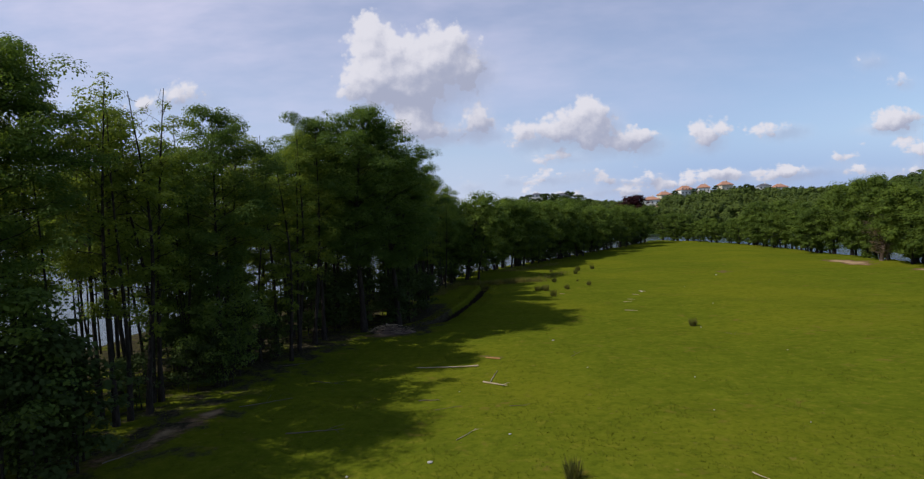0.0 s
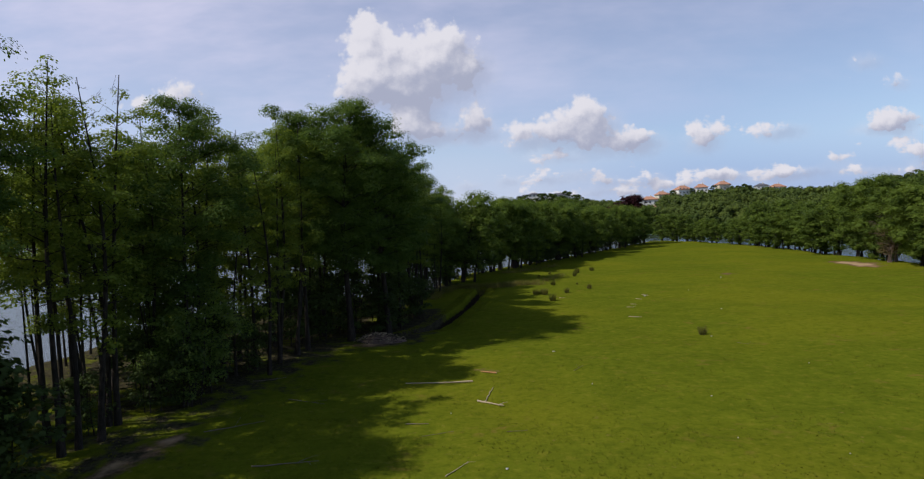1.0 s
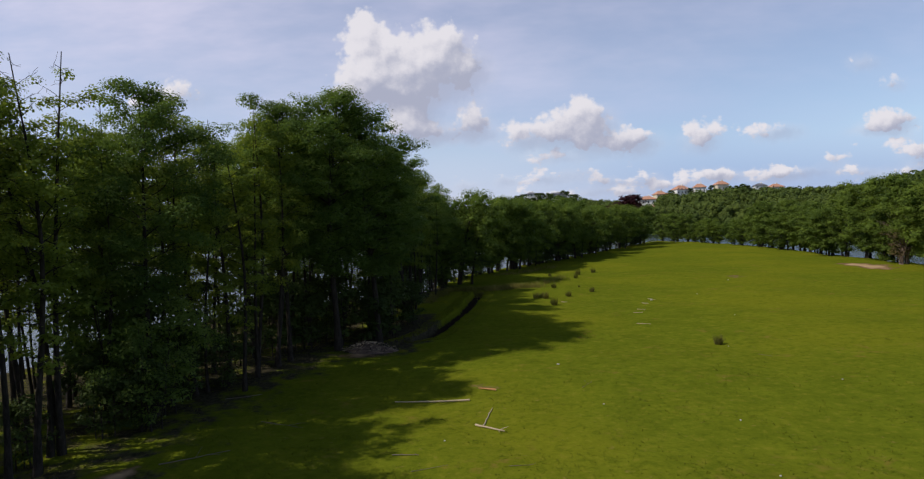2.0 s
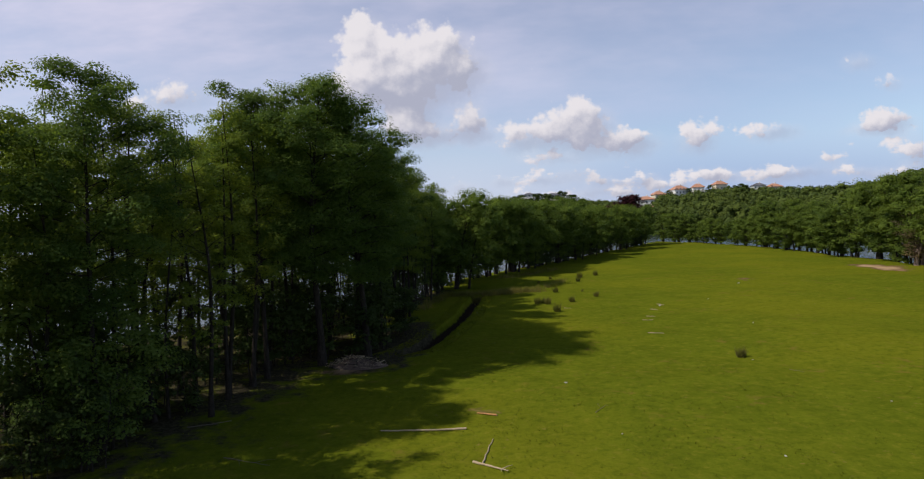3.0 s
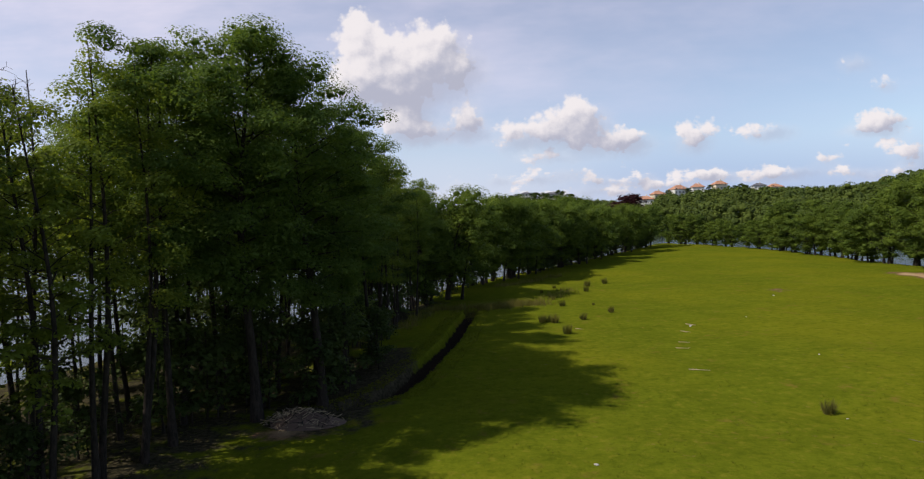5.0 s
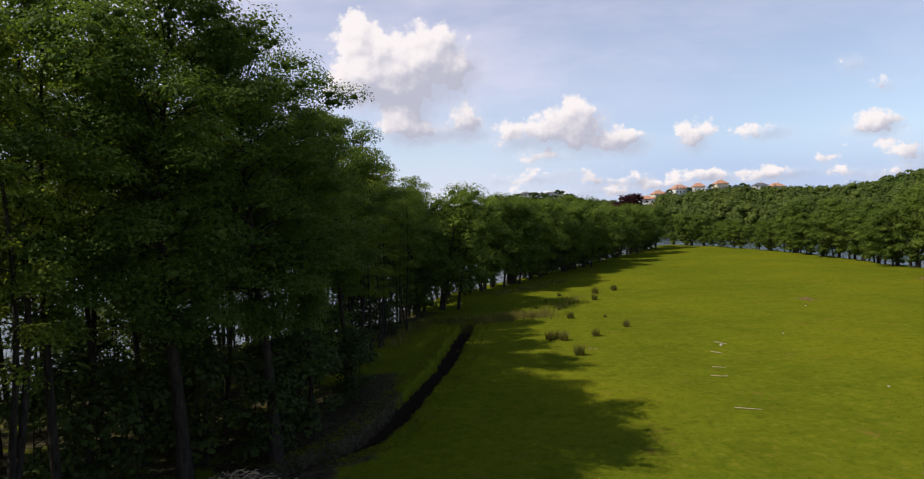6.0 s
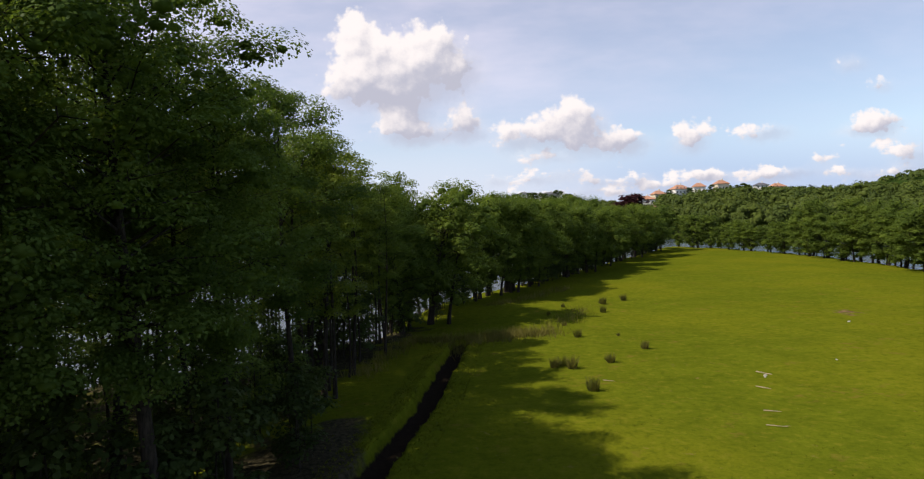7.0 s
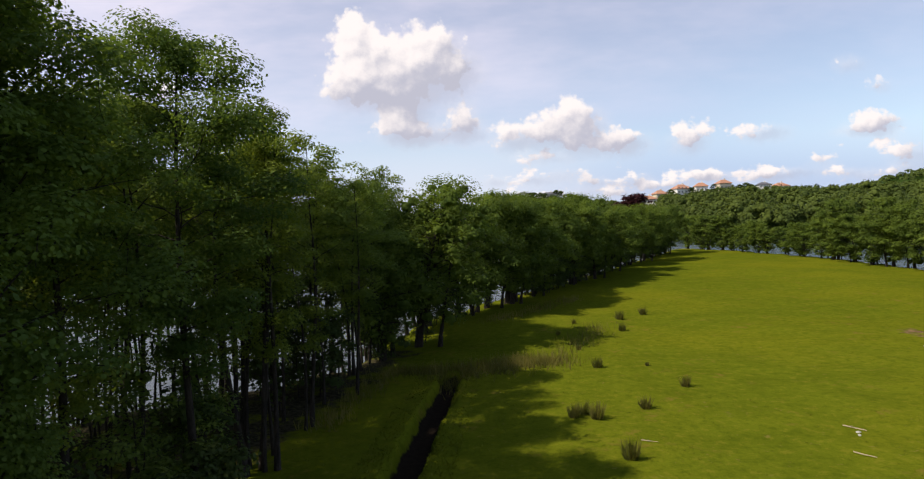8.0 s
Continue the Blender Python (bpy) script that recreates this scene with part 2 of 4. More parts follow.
def bark_colour(n, where):
    rough_bark = n.noise(n.vec("MULTIPLY", where, (9, 9, 2)), 1.6, 5.0, 0.7)
    lichen = n.ramp(n.noise(where, 3.2, 4.0), 0.60, 0.74, 0.0, 0.2)
    return n.mix(lichen, n.mix(n.ramp(rough_bark, 0.3, 0.7), (0.011, 0.009, 0.007), (0.042, 0.034, 0.026)), (0.070, 0.068, 0.054))


DEADTWIG = material("dead_twig", (0.170, 0.125, 0.095), rough=0.9, spec=0.1)
MEADOW = material("meadow", meadow_colour, rough=1.0, bump=0.035, bump_scale=4.0, spec=0.0)
BARK = material("bark", bark_colour, rough=0.9, bump=0.02, bump_scale=14.0, spec=0.15)
LEAF_DARK = foliage("leaf_dark", (0.064, 0.108, 0.027), (0.160, 0.228, 0.048), 0.50)
LEAF_OAK = foliage("leaf_oak", (0.050, 0.090, 0.022), (0.134, 0.202, 0.040), 0.48)
# Leaf green darkened to hold the undergrowth's shade; the hill trees share it.
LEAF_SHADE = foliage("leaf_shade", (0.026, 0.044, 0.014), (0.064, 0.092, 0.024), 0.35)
LEAF_MID = foliage("leaf_mid", (0.076, 0.122, 0.028), (0.180, 0.244, 0.050), 0.50)
LEAF_PALE = foliage("leaf_pale", (0.090, 0.134, 0.022), (0.200, 0.256, 0.040), 0.50)
LEAF_BANK = foliage("leaf_bank", (0.052, 0.086, 0.017), (0.126, 0.176, 0.026), 0.40, leaf_share=0.16, gloss=0.05)
LEAF_SHORE = foliage("leaf_shore", (0.056, 0.094, 0.020), (0.140, 0.198, 0.032), 0.46, leaf_share=0.18, gloss=0.05)
LEAF_BROWN = foliage("leaf_brown", (0.070, 0.058, 0.026), (0.150, 0.118, 0.052), 0.35)
LEAF_COPPER = foliage("leaf_copper", (0.022, 0.008, 0.010), (0.050, 0.016, 0.018), 0.25)
LEAF_FAR = foliage("leaf_far", (0.042, 0.066, 0.018), (0.100, 0.132, 0.026), 0.25, 0.6, 0.13, 0.14, 0.05)
RUSH = foliage("rush", (0.070, 0.090, 0.018), (0.180, 0.160, 0.050), 0.45)
STRAW = foliage("straw", (0.060, 0.072, 0.016), (0.190, 0.165, 0.050), 0.35)
GRASS = foliage("grass_blades", (0.072, 0.090, 0.005), (0.120, 0.134, 0.007), 0.3, leaf_share=0.30, gloss=0.05)
LITTER = material("leaf_litter", (0.150, 0.105, 0.080), rough=0.95, bump=0.03, bump_scale=18.0, spec=0.1)
DEADWOOD = material("deadwood", (0.135, 0.112, 0.080), rough=0.85, bump=0.006, bump_scale=40.0, spec=0.15)
PALEWOOD = material("palewood", (0.36, 0.285, 0.18), rough=0.8, bump=0.004, bump_scale=40.0, spec=0.2)
REDWOOD = material("split_wood", (0.40, 0.20, 0.08), rough=0.8, bump=0.004, bump_scale=40.0, spec=0.2)
WHITE = material("white_render", (0.74, 0.72, 0.67), rough=0.8)
CREAM = material("cream_render", (0.62, 0.55, 0.42), rough=0.8)
TILE = material("roof_tile", (0.36, 0.19, 0.12), rough=0.8, bump=0.03, bump_scale=6.0)
SLATE = material("slate", (0.10, 0.10, 0.11), rough=0.6)
GLASS = material("dark_pane", (0.03, 0.04, 0.05), rough=0.1, spec=0.6)
STONE = material("pale_stone", (0.36, 0.345, 0.30), rough=0.8, bump=0.01, bump_scale=20.0)


def make_water():
    mat = bpy.data.materials.new("lake_water")
    mat.use_nodes = True
    n = Nodes(mat.node_tree)
    where = n.add("ShaderNodeNewGeometry").outputs["Position"]
    shader = n.add("ShaderNodeBsdfPrincipled")
    n.put(shader.inputs["Base Color"], n.mix(n.noise(where, 0.05), (0.016, 0.024, 0.026), (0.035, 0.045, 0.045)))
    shader.inputs["Roughness"].default_value, shader.inputs["IOR"].default_value = 0.10, 1.33
    b = n.add("ShaderNodeBump")
    b.inputs["Strength"].default_value, b.inputs["Distance"].default_value = 1.0, 0.05
    n.put(b.inputs["Height"], n.math("ADD", n.noise(n.vec("MULTIPLY", where, (1, 2.4, 1)), 1.6, 4.0), n.noise(where, 0.3, 2.0)))
    n.put(shader.inputs["Normal"], b.outputs[0])
    n.put(n.add("ShaderNodeOutputMaterial").inputs[0], shader.outputs[0])
    return mat


WATER = make_water()


# ---------------------------------------------------------------- mesh helpers
def mesh_of(name, verts, faces, mat, smooth=False):
    """A mesh from an array of places and an array (or list) of faces that all have the same number of corners."""
    verts, faces = np.asarray(verts, np.float32), np.asarray(faces, np.int32)
    me = bpy.data.meshes.new(name)
    me.vertices.add(len(verts))
    me.vertices.foreach_set("co", verts.ravel())
    me.loops.add(faces.size)
    me.loops.foreach_set("vertex_index", faces.ravel())
    me.polygons.add(len(faces))
    me.polygons.foreach_set("loop_start", np.arange(len(faces), dtype=np.int32) * faces.shape[1])
    me.polygons.foreach_set("use_smooth", np.full(len(faces), smooth))
    me.update(calc_edges=True)
    me.materials.append(mat)
    return me


def thing(name, label, category, group="", kind="", at=None):
    """An empty at a thing's base, to hold its parts."""
    ob = tagged(new(name), label, category, group, kind)
    if at is not None:
        ob.matrix_basis = at
    return ob


def part(name, bm, mat, parent, label=""):
    """Links a mesh, or a bmesh, as one part under a thing or a part."""
    if isinstance(bm, bmesh.types.BMesh):
        me = bpy.data.meshes.new(name)
        bm.to_mesh(me)
        bm.free()
        me.materials.append(mat)
    else:
        me = bm
    ob = new(name, me)
    ob.parent = parent
    return tagged(ob, label)


def tubes(lines, sides=6):
    """Round tapered tubes along lines of (place, radius): places and quads."""
    verts, faces, start = [], [], 0
    turn = np.arange(sides) * 2 * np.pi / sides
    for places, radii in lines:
        places, radii = np.asarray(places, float), np.asarray(radii, float)
        along = np.gradient(places, axis=0)
        along /= np.linalg.norm(along, axis=1, keepdims=True) + 1e-9
        side = np.cross(along, np.where(np.abs(along[:, 2:]) > 0.8, (1.0, 0, 0), (0, 0, 1.0)))
        side /= np.linalg.norm(side, axis=1, keepdims=True) + 1e-9
        other = np.cross(along, side)
        ring = places[:, None] + radii[:, None, None] * (np.cos(turn)[None, :, None] * side[:, None] + np.sin(turn)[None, :, None] * other[:, None])
        verts.append(ring.reshape(-1, 3))
        k = np.arange(len(places) - 1)[:, None] * sides + start
        j, j2 = np.arange(sides)[None], (np.arange(sides)[None] + 1) % sides
        faces.append(np.stack([k + j, k + j2, k + sides + j2, k + sides + j], -1).reshape(-1, 4))
        start += len(places) * sides
    return np.concatenate(verts), np.concatenate(faces)


def leaves(rng, centres, length, width, up=0.6, outward=None, toss=0.55):
    """A diamond leaf at each centre, its face turned mostly upward and away from its spray's middle."""
    count = len(centres)
    face = rng.normal(size=(count, 3)) * (1.0 if outward is None else toss)
    face[:, 2] = np.abs(face[:, 2]) + up
    if outward is not None:
        face += outward
    face /= np.linalg.norm(face, axis=1, keepdims=True)
    tip = np.cross(face, rng.normal(size=(count, 3)))
    tip /= np.linalg.norm(tip, axis=1, keepdims=True) + 1e-9
    wide = np.cross(face, tip)
    size = rng.uniform(0.6, 1.35, (count, 1))
    l, w = tip * size * length / 2, wide * size * width / 2
    verts = np.stack([centres - l, centres + w - l * 0.1, centres + l, centres - w - l * 0.1], 1).reshape(-1, 3)
    return verts, np.arange(count * 4).reshape(-1, 4)


def cores(rng, centres, radii, squash):
    """Small rounded masses of inner leaves, twelve corners each."""
    g = (1 + 5 ** 0.5) / 2
    corner = np.array([(a, b * g, 0) for a in (-1, 1) for b in (-1, 1)] + [(0, a, b * g) for a in (-1, 1) for b in (-1, 1)] + [(a * g, 0, b) for b in (-1, 1) for a in (-1, 1)]) / math.hypot(1, g)
    near = [(a, b, c) for a, b, c in itertools.combinations(range(12), 3)
            if max(np.linalg.norm(corner[p] - corner[q]) for p, q in ((a, b), (b, c), (a, c))) < 1.2]
    faces = np.array([t if np.dot(np.cross(corner[t[1]] - corner[t[0]], corner[t[2]] - corner[t[0]]), corner[t[0]]) > 0 else (t[0], t[2], t[1]) for t in near])
    count = len(centres)
    turn = rng.uniform(0, 2 * np.pi, count)
    c, s = np.cos(turn)[:, None], np.sin(turn)[:, None]
    shape = np.stack([corner[:, 0] * c - corner[:, 1] * s, corner[:, 0] * s + corner[:, 1] * c, np.repeat(corner[None, :, 2] * squash, count, 0)], 2)
    shape = shape * rng.uniform(0.78, 1.12, (count, 12, 1)) * np.asarray(radii).reshape(-1, 1, 1)
    return (shape + np.asarray(centres)[:, None]).reshape(-1, 3), (faces[None] + 12 * np.arange(count)[:, None, None]).reshape(-1, 3)


def smooth(x):
    x = np.clip(x, 0, 1)
    return x * x * (3 - 2 * x)


# ---------------------------------------------------------------- ground
SHORE = [(-27, -40), (-26, 0), (-25.5, 30), (-23, 48), (-18, 59), (-10, 64), (-6, 68), (-4.5, 75), (-3, 84), (3.5, 95), (10.5, 108), (16, 117), (27, 138), (38, 158),
         (44, 171), (49, 172), (54, 160), (57, 140), (57.5, 125), (56, 105), (55, 90), (54, 78), (53.5, 60), (55, 20), (50, -40)]
LAKE = [(105, -200), (97, 40), (101, 110), (104, 170), (96, 215), (80, 238), (50, 262), (0, 292), (-80, 335), (-260, 420), (-620, 470), (-1100, 300), (-1100, -200)]
DITCH = [(0.75, 65.0), (0.25, 61.2), (-0.25, 56.0), (-0.5, 52.5), (-1.2, 48.4), (-1.9, 44.6), (-2.9, 41.6), (-4.4, 40.2)]


def inside_by(x, y, poly):
    """How far places lie inside a closed outline: negative outside."""
    best, inner = np.full(x.shape, 1e9), np.zeros(x.shape, bool)
    for (ax, ay), (bx, by) in zip(poly, poly[1:] + poly[:1]):
        dx, dy = bx - ax, by - ay
        s = np.clip(((x - ax) * dx + (y - ay) * dy) / (dx * dx + dy * dy), 0, 1)
        best = np.minimum(best, np.hypot(x - ax - s * dx, y - ay - s * dy))
        if dy:
            inner ^= ((ay > y) != (by > y)) & (x < ax + dx * (y - ay) / dy)
    return np.where(inner, best, -best)


def from_line(x, y, line):
    best = np.full(x.shape, 1e9)
    for (ax, ay), (bx, by) in zip(line, line[1:]):
        dx, dy = bx - ax, by - ay
        s = np.clip(((x - ax) * dx + (y - ay) * dy) / (dx * dx + dy * dy), 0, 1)
        best = np.minimum(best, np.hypot(x - ax - s * dx, y - ay - s * dy))
    return best


def bell(x, y, cx, cy, sx, sy, high):
    return high * np.exp(-(((x - cx) / sx) ** 2) - ((y - cy) / sy) ** 2)


# The houses on the hill beyond, each on a terrace of its own.
HILL_HOUSES = (
    # sideways share, distance, width, depth, wall height, roof height, turn, walls, roof, storeys, top share
    (0.3157, 505, 11.5, 9, 7.0, 3.2, 12, "white", "tile", 3, 0.0450), (0.3446, 505, 8.6, 8, 7.0, 2.8, -8, "white", "tile", 2, 0.0466), (0.3779, 505, 9, 8, 7.6, 2.8, 5, "cream", "tile", 2, 0.0498),
    (0.2627, 430, 10, 9, 6.4, 2.2, -5, "white", "tile", 2, 0.0300), (0.2830, 480, 8, 8, 6.4, 2.6, 8, "cream", "tile", 2, 0.0374), (0.2680, 380, 10, 9, 3.6, 2.4, 10, "cream", "tile", 1, 0.0150),
    (0.4380, 520, 9, 9, 6.0, 2.0, -10, "white", "slate", 2, 0.0440), (0.4620, 520, 10, 9, 6.0, 2.6, 6, "white", "tile", 2, 0.0425), (0.1215, 560, 16, 12, 7.0, 2.0, 4, "white", "slate", 2, 0.0405), (0.0820, 565, 9, 10, 8.5, 1.6, 0, "white", "slate", 3, 0.0420),
)


def ditch_rim(x, y):
    return 0.10 * np.sin(y * 2.1 + 3.0 * np.sin(x * 1.3)) * np.sin(x * 3.7 + y * 0.8) + 0.06


def rough_height(x, y):
    """The lie of the land: the island, the lake bed and the hills beyond."""
    x, y = np.asarray(x, float), np.asarray(y, float)
    ragged = 0.7 * np.sin(x * 0.9 + 1.3 * np.sin(y * 0.31)) * np.sin(y * 0.7 + x * 0.2)
    isle = inside_by(x, y, SHORE) + ragged
    roll = 0.06 * np.sin(x * 0.35 + 0.8 * np.sin(y * 0.17)) + 0.05 * np.sin(y * 0.41 + x * 0.13) + 0.03 * np.sin(x * 1.1 + y * 0.9)
    out = -2.2 + 2.2 * smooth((isle + 1.6) / 3.6) + roll * smooth(isle / 3)
    cut = from_line(x, y, DITCH) + ditch_rim(x, y)
    out = out - 0.60 * smooth((0.74 - cut) / 0.36) + 0.04 * smooth((1.6 - cut) / 0.9)
    away = -inside_by(x, y, LAKE)
    rise = np.clip(away, 0, None)
    hills = 4 * smooth(rise / 160) + 5.5 * smooth(rise / 130) * smooth((x - 70) / 60) * smooth((y - 40) / 80) + bell(x, y, 190, 540, 130, 150, 5.0) + bell(x, y, 40, 640, 90, 130, 9) + bell(x, y, 960, 1250, 250, 300, 70) + bell(x, y, -700, 1300, 700, 300, 45)
    land = -2.2 + 2.6 * smooth((away + 2) / 6) + hills * smooth(away / 40)
    return np.where(away > -4, np.maximum(land, -2.2), out)


def terraces():
    """The swells of ground under the houses, so that each stands at its level."""
    hx, hy = np.array([0.87 + h[0] * h[1] for h in HILL_HOUSES]), np.array([float(h[1]) for h in HILL_HOUSES])
    wanted = np.array([6.66 + h[10] * h[1] - h[4] - h[5] + 0.2 for h in HILL_HOUSES]) - rough_height(hx, hy)
    pull = np.exp(-((hx[:, None] - hx[None]) / 24) ** 2 - ((hy[:, None] - hy[None]) / 24) ** 2)
    return hx, hy, np.linalg.solve(pull, wanted)


TERRACES = terraces()


def height(x, y):
    x, y = np.asarray(x, float), np.asarray(y, float)
    out = rough_height(x, y)
    for hx, hy, lift in zip(*TERRACES):
        out = out + bell(x, y, hx, hy, 24, 24, lift)
    return out


def WOOD_EDGE(y):
    """Where the grove's front row stands, across the meadow."""
    return -12.4 + np.clip(y - 24, 0, None) * 0.215


def soil_at(x, y):
    """Where the turf is worn to bare earth."""
    soil = np.zeros_like(x)
    for cx, cy, sx, sy, much in ((46.4, 80, 3.0, 6.0, 1.0), (46.6, 67, 2.0, 2.6, 0.95), (27.6, 71.5, 1.5, 2.4, 0.74), (29.5, 66, 0.8, 4.5, 0.55), (-5.9, 22.8, 1.0, 0.6, 0.5),
                                 (-7.7, 25.3, 1.6, 0.7, 0.55), (-5.5, 37.5, 3.0, 1.8, 0.7), (1.0, 30.6, 1.0, 0.9, 0.68), (11.5, 58, 0.9, 1.8, 0.42), (13, 74, 1.2, 2, 0.35)):
        soil = np.maximum(soil, bell(x, y, cx, cy, sx, sy, much))
    # A trodden strip of leaf litter along the wood's edge.
    soil = np.maximum(soil, 0.80 * smooth((1.25 - from_line(x, y, ((-12.5, 13.0), (-11.2, 16.2), (-10.3, 18.6), (-9.6, 20.6), (-9.4, 22.0)))) / 1.2))
    soil = soil * (0.82 + 0.28 * np.sin(x * 1.7 + 1.6 * np.sin(y * 0.9)) * np.sin(y * 1.1 + 1.2 * np.sin(x * 0.8)))
    isle = inside_by(x, y, SHORE)
    return np.maximum(soil, 0.30 * smooth((1.0 - np.abs(isle)) / 1.0))


def spread(stops):
    """Grid lines from (start, end, step) stretches."""
    return np.unique(np.concatenate([np.arange(a, b, s) for a, b, s in stops] + [[stops[-1][1]]]))


def make_ground():
    xs = spread(((-2600, -600, 200), (-600, -100, 50), (-100, -30, 6), (-30, -6, 0.8), (-6, 2, 0.13), (2, 20, 0.7), (20, 60, 1.0), (60, 140, 4), (140, 280, 8), (280, 500, 20), (500, 1500, 60), (1500, 2800, 260)))
    ys = spread(((-400, -20, 40), (-20, 10, 2), (10, 38, 0.7), (38, 66, 0.33), (66, 130, 1.1), (130, 180, 1.8), (180, 360, 5), (360, 600, 8), (600, 800, 20), (800, 1800, 60), (1800, 3200, 280)))
    x, y = (g.ravel() for g in np.meshgrid(xs, ys))
    z = height(x, y)
    w, h = len(xs), len(ys)
    k = (np.arange(h - 1)[:, None] * w + np.arange(w - 1)[None]).reshape(-1)
    me = mesh_of("ground", np.stack([x, y, z], 1), np.stack([k, k + 1, k + w + 1, k + w], 1), MEADOW, smooth=True)
    # The litter value runs out past the trees to deepen their shade.
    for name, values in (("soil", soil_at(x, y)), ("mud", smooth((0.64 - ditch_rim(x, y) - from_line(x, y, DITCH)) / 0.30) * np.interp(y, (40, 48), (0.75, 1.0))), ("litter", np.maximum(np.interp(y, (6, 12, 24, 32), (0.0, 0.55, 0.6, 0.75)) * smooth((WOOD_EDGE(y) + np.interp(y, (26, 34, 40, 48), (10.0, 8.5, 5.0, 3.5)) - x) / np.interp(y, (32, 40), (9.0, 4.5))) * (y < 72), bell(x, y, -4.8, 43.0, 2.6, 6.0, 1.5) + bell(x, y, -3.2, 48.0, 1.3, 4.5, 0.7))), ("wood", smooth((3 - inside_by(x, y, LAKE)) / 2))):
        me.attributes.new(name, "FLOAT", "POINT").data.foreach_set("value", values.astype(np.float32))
    tagged(new("ground", me), "grazed green island meadow with worn earth patches and a ditch", "ground", kind="structure")
    far = 3600.0
    me = mesh_of("water", [(-far, -far, -0.75), (far, -far, -0.75), (far, far, -0.75), (-far, far, -0.75)], [(0, 1, 2, 3)], WATER)
    tagged(new("water", me), "calm grey lake water around the wooded island", "water", kind="structure")


make_ground()


def on_ground(x, y):
    return float(height(np.array([x]), np.array([y]))[0])


# ---------------------------------------------------------------- trees
def grow(seed, tall, base, reach, count, leaf, girth, stems=1, lean=0.0, limbs=26, shape=0.45, tuft=0.42, spread_out=0.5, bare=0.0, sprays=110, twigs=4, toss=0.40, core=0.0, plump=0.6, dome=0.5, splay=0.0):
    """The wood and leaves of a broadleaf. base: where the crown begins; reach: half its width; shape: the share of the crown's
    height at which it is widest; bare: how much of the top has no leaves; dome: how fast the top closes; splay: how far the stems part."""
    rng = np.random.default_rng(seed)
    trunk, branches, tips = [], [], []
    for stem in range(stems):
        top = tall * (1.0 if stem == 0 else rng.uniform(0.72, 0.97))
        swing = rng.uniform(0, 2 * np.pi)
        foot = np.array([math.cos(swing), math.sin(swing), 0]) * (0.0 if stem == 0 else rng.uniform(0.15, spread_out))
        drift = np.array([math.cos(swing), math.sin(swing), 0]) * (rng.uniform(0.02, 0.06 + 0.05 * (stems > 1)) + splay * rng.uniform(0.5, 1.2)) * top + np.array([lean, 0, 0])
        f = np.linspace(0, 1, 10)
        bend = np.stack([np.sin(f * rng.uniform(3, 6) + rng.uniform(0, 6)), np.sin(f * rng.uniform(3, 6) + rng.uniform(0, 6)), 0 * f], 1) * 0.016 * top
        line = foot + (bend - bend[0]) + drift * (f ** 1.3)[:, None] + np.stack([0 * f, 0 * f, f * top - 0.25 * (f == 0)], 1)
        thick = girth * (1.0 if stem == 0 else rng.uniform(0.6, 0.9)) * (1 - 0.93 * f) ** 0.85
        thick[0] *= 1.5
        trunk.append((line, np.maximum(thick, 0.012)))
        number = int(limbs if stem == 0 else limbs * 0.7)
        for k in range(number):
            part_up = (k + rng.uniform(0, 1)) / number
            level = (base + (tall * 0.97 - base) * part_up) / top
            if level > 0.985:
                continue
            start = np.array([np.interp(level, f, line[:, a]) for a in range(3)])
            swell = (part_up / shape) ** 0.6 if part_up < shape else ((1 - part_up) / (1 - shape)) ** dome
            long = reach * max(0.16, swell) * rng.uniform(0.62, 1.08) * (0.8 if stems > 1 else 1)
            round_to = k * 2.399 + rng.uniform(-0.5, 0.5)
            out = np.array([math.cos(round_to), math.sin(round_to), 0])
            g = np.linspace(0, 1, 5)[:, None]
            pitch = rng.uniform(0.15, 0.55) + 0.5 * part_up
            limb = start + out * long * g + np.array([0, 0, 1.0]) * long * (pitch * g - 0.22 * g * g) + rng.normal(size=(5, 3)) * 0.05 * long * g
            radius = max(0.012, float(np.interp(level, f, thick)) * 0.45) * (1 - 0.85 * g[:, 0])
            branches.append((limb, radius))
            leafless = part_up > 1 - bare
            for s in rng.uniform(0.25, 1.0, twigs):
                at = np.array([np.interp(s, g[:, 0], limb[:, a]) for a in range(3)])
                way = out * 0.6 + rng.normal(size=3) * 0.7 + np.array([0, 0, 0.25])
                end = at + way / np.linalg.norm(way) * rng.uniform(0.18, 0.42) * max(long, 0.9)
                branches.append((np.stack([at, (at + end) / 2 + rng.normal(size=3) * 0.04, end]), np.array([radius[-1] * 1.6 + 0.004, radius[-1] + 0.003, 0.004])))
                if not leafless:
                    tips += [end, (at + end) / 2]
            if not leafless:
                tips += [limb[-1], limb[-2]]
        if bare < 0.1:
            tips += [line[-1], line[-1] - (0.1, 0, 0.3), line[-2], (line[-1] + line[-2]) / 2] * 2
    tips = np.array(tips)
    # Leaves gather in flat sprays with gaps between them.
    outer = np.hypot(tips[:, 0], tips[:, 1]) / reach + 0.35
    chosen = tips[rng.choice(len(tips), min(sprays, len(tips)), replace=False, p=outer / outer.sum())]
    size = rng.uniform(0.55, 1.35, len(chosen)) * tuft
    share = size ** 2 / (size ** 2).sum()
    pick = rng.choice(len(chosen), count, p=share)
    way = rng.normal(size=(count, 3))
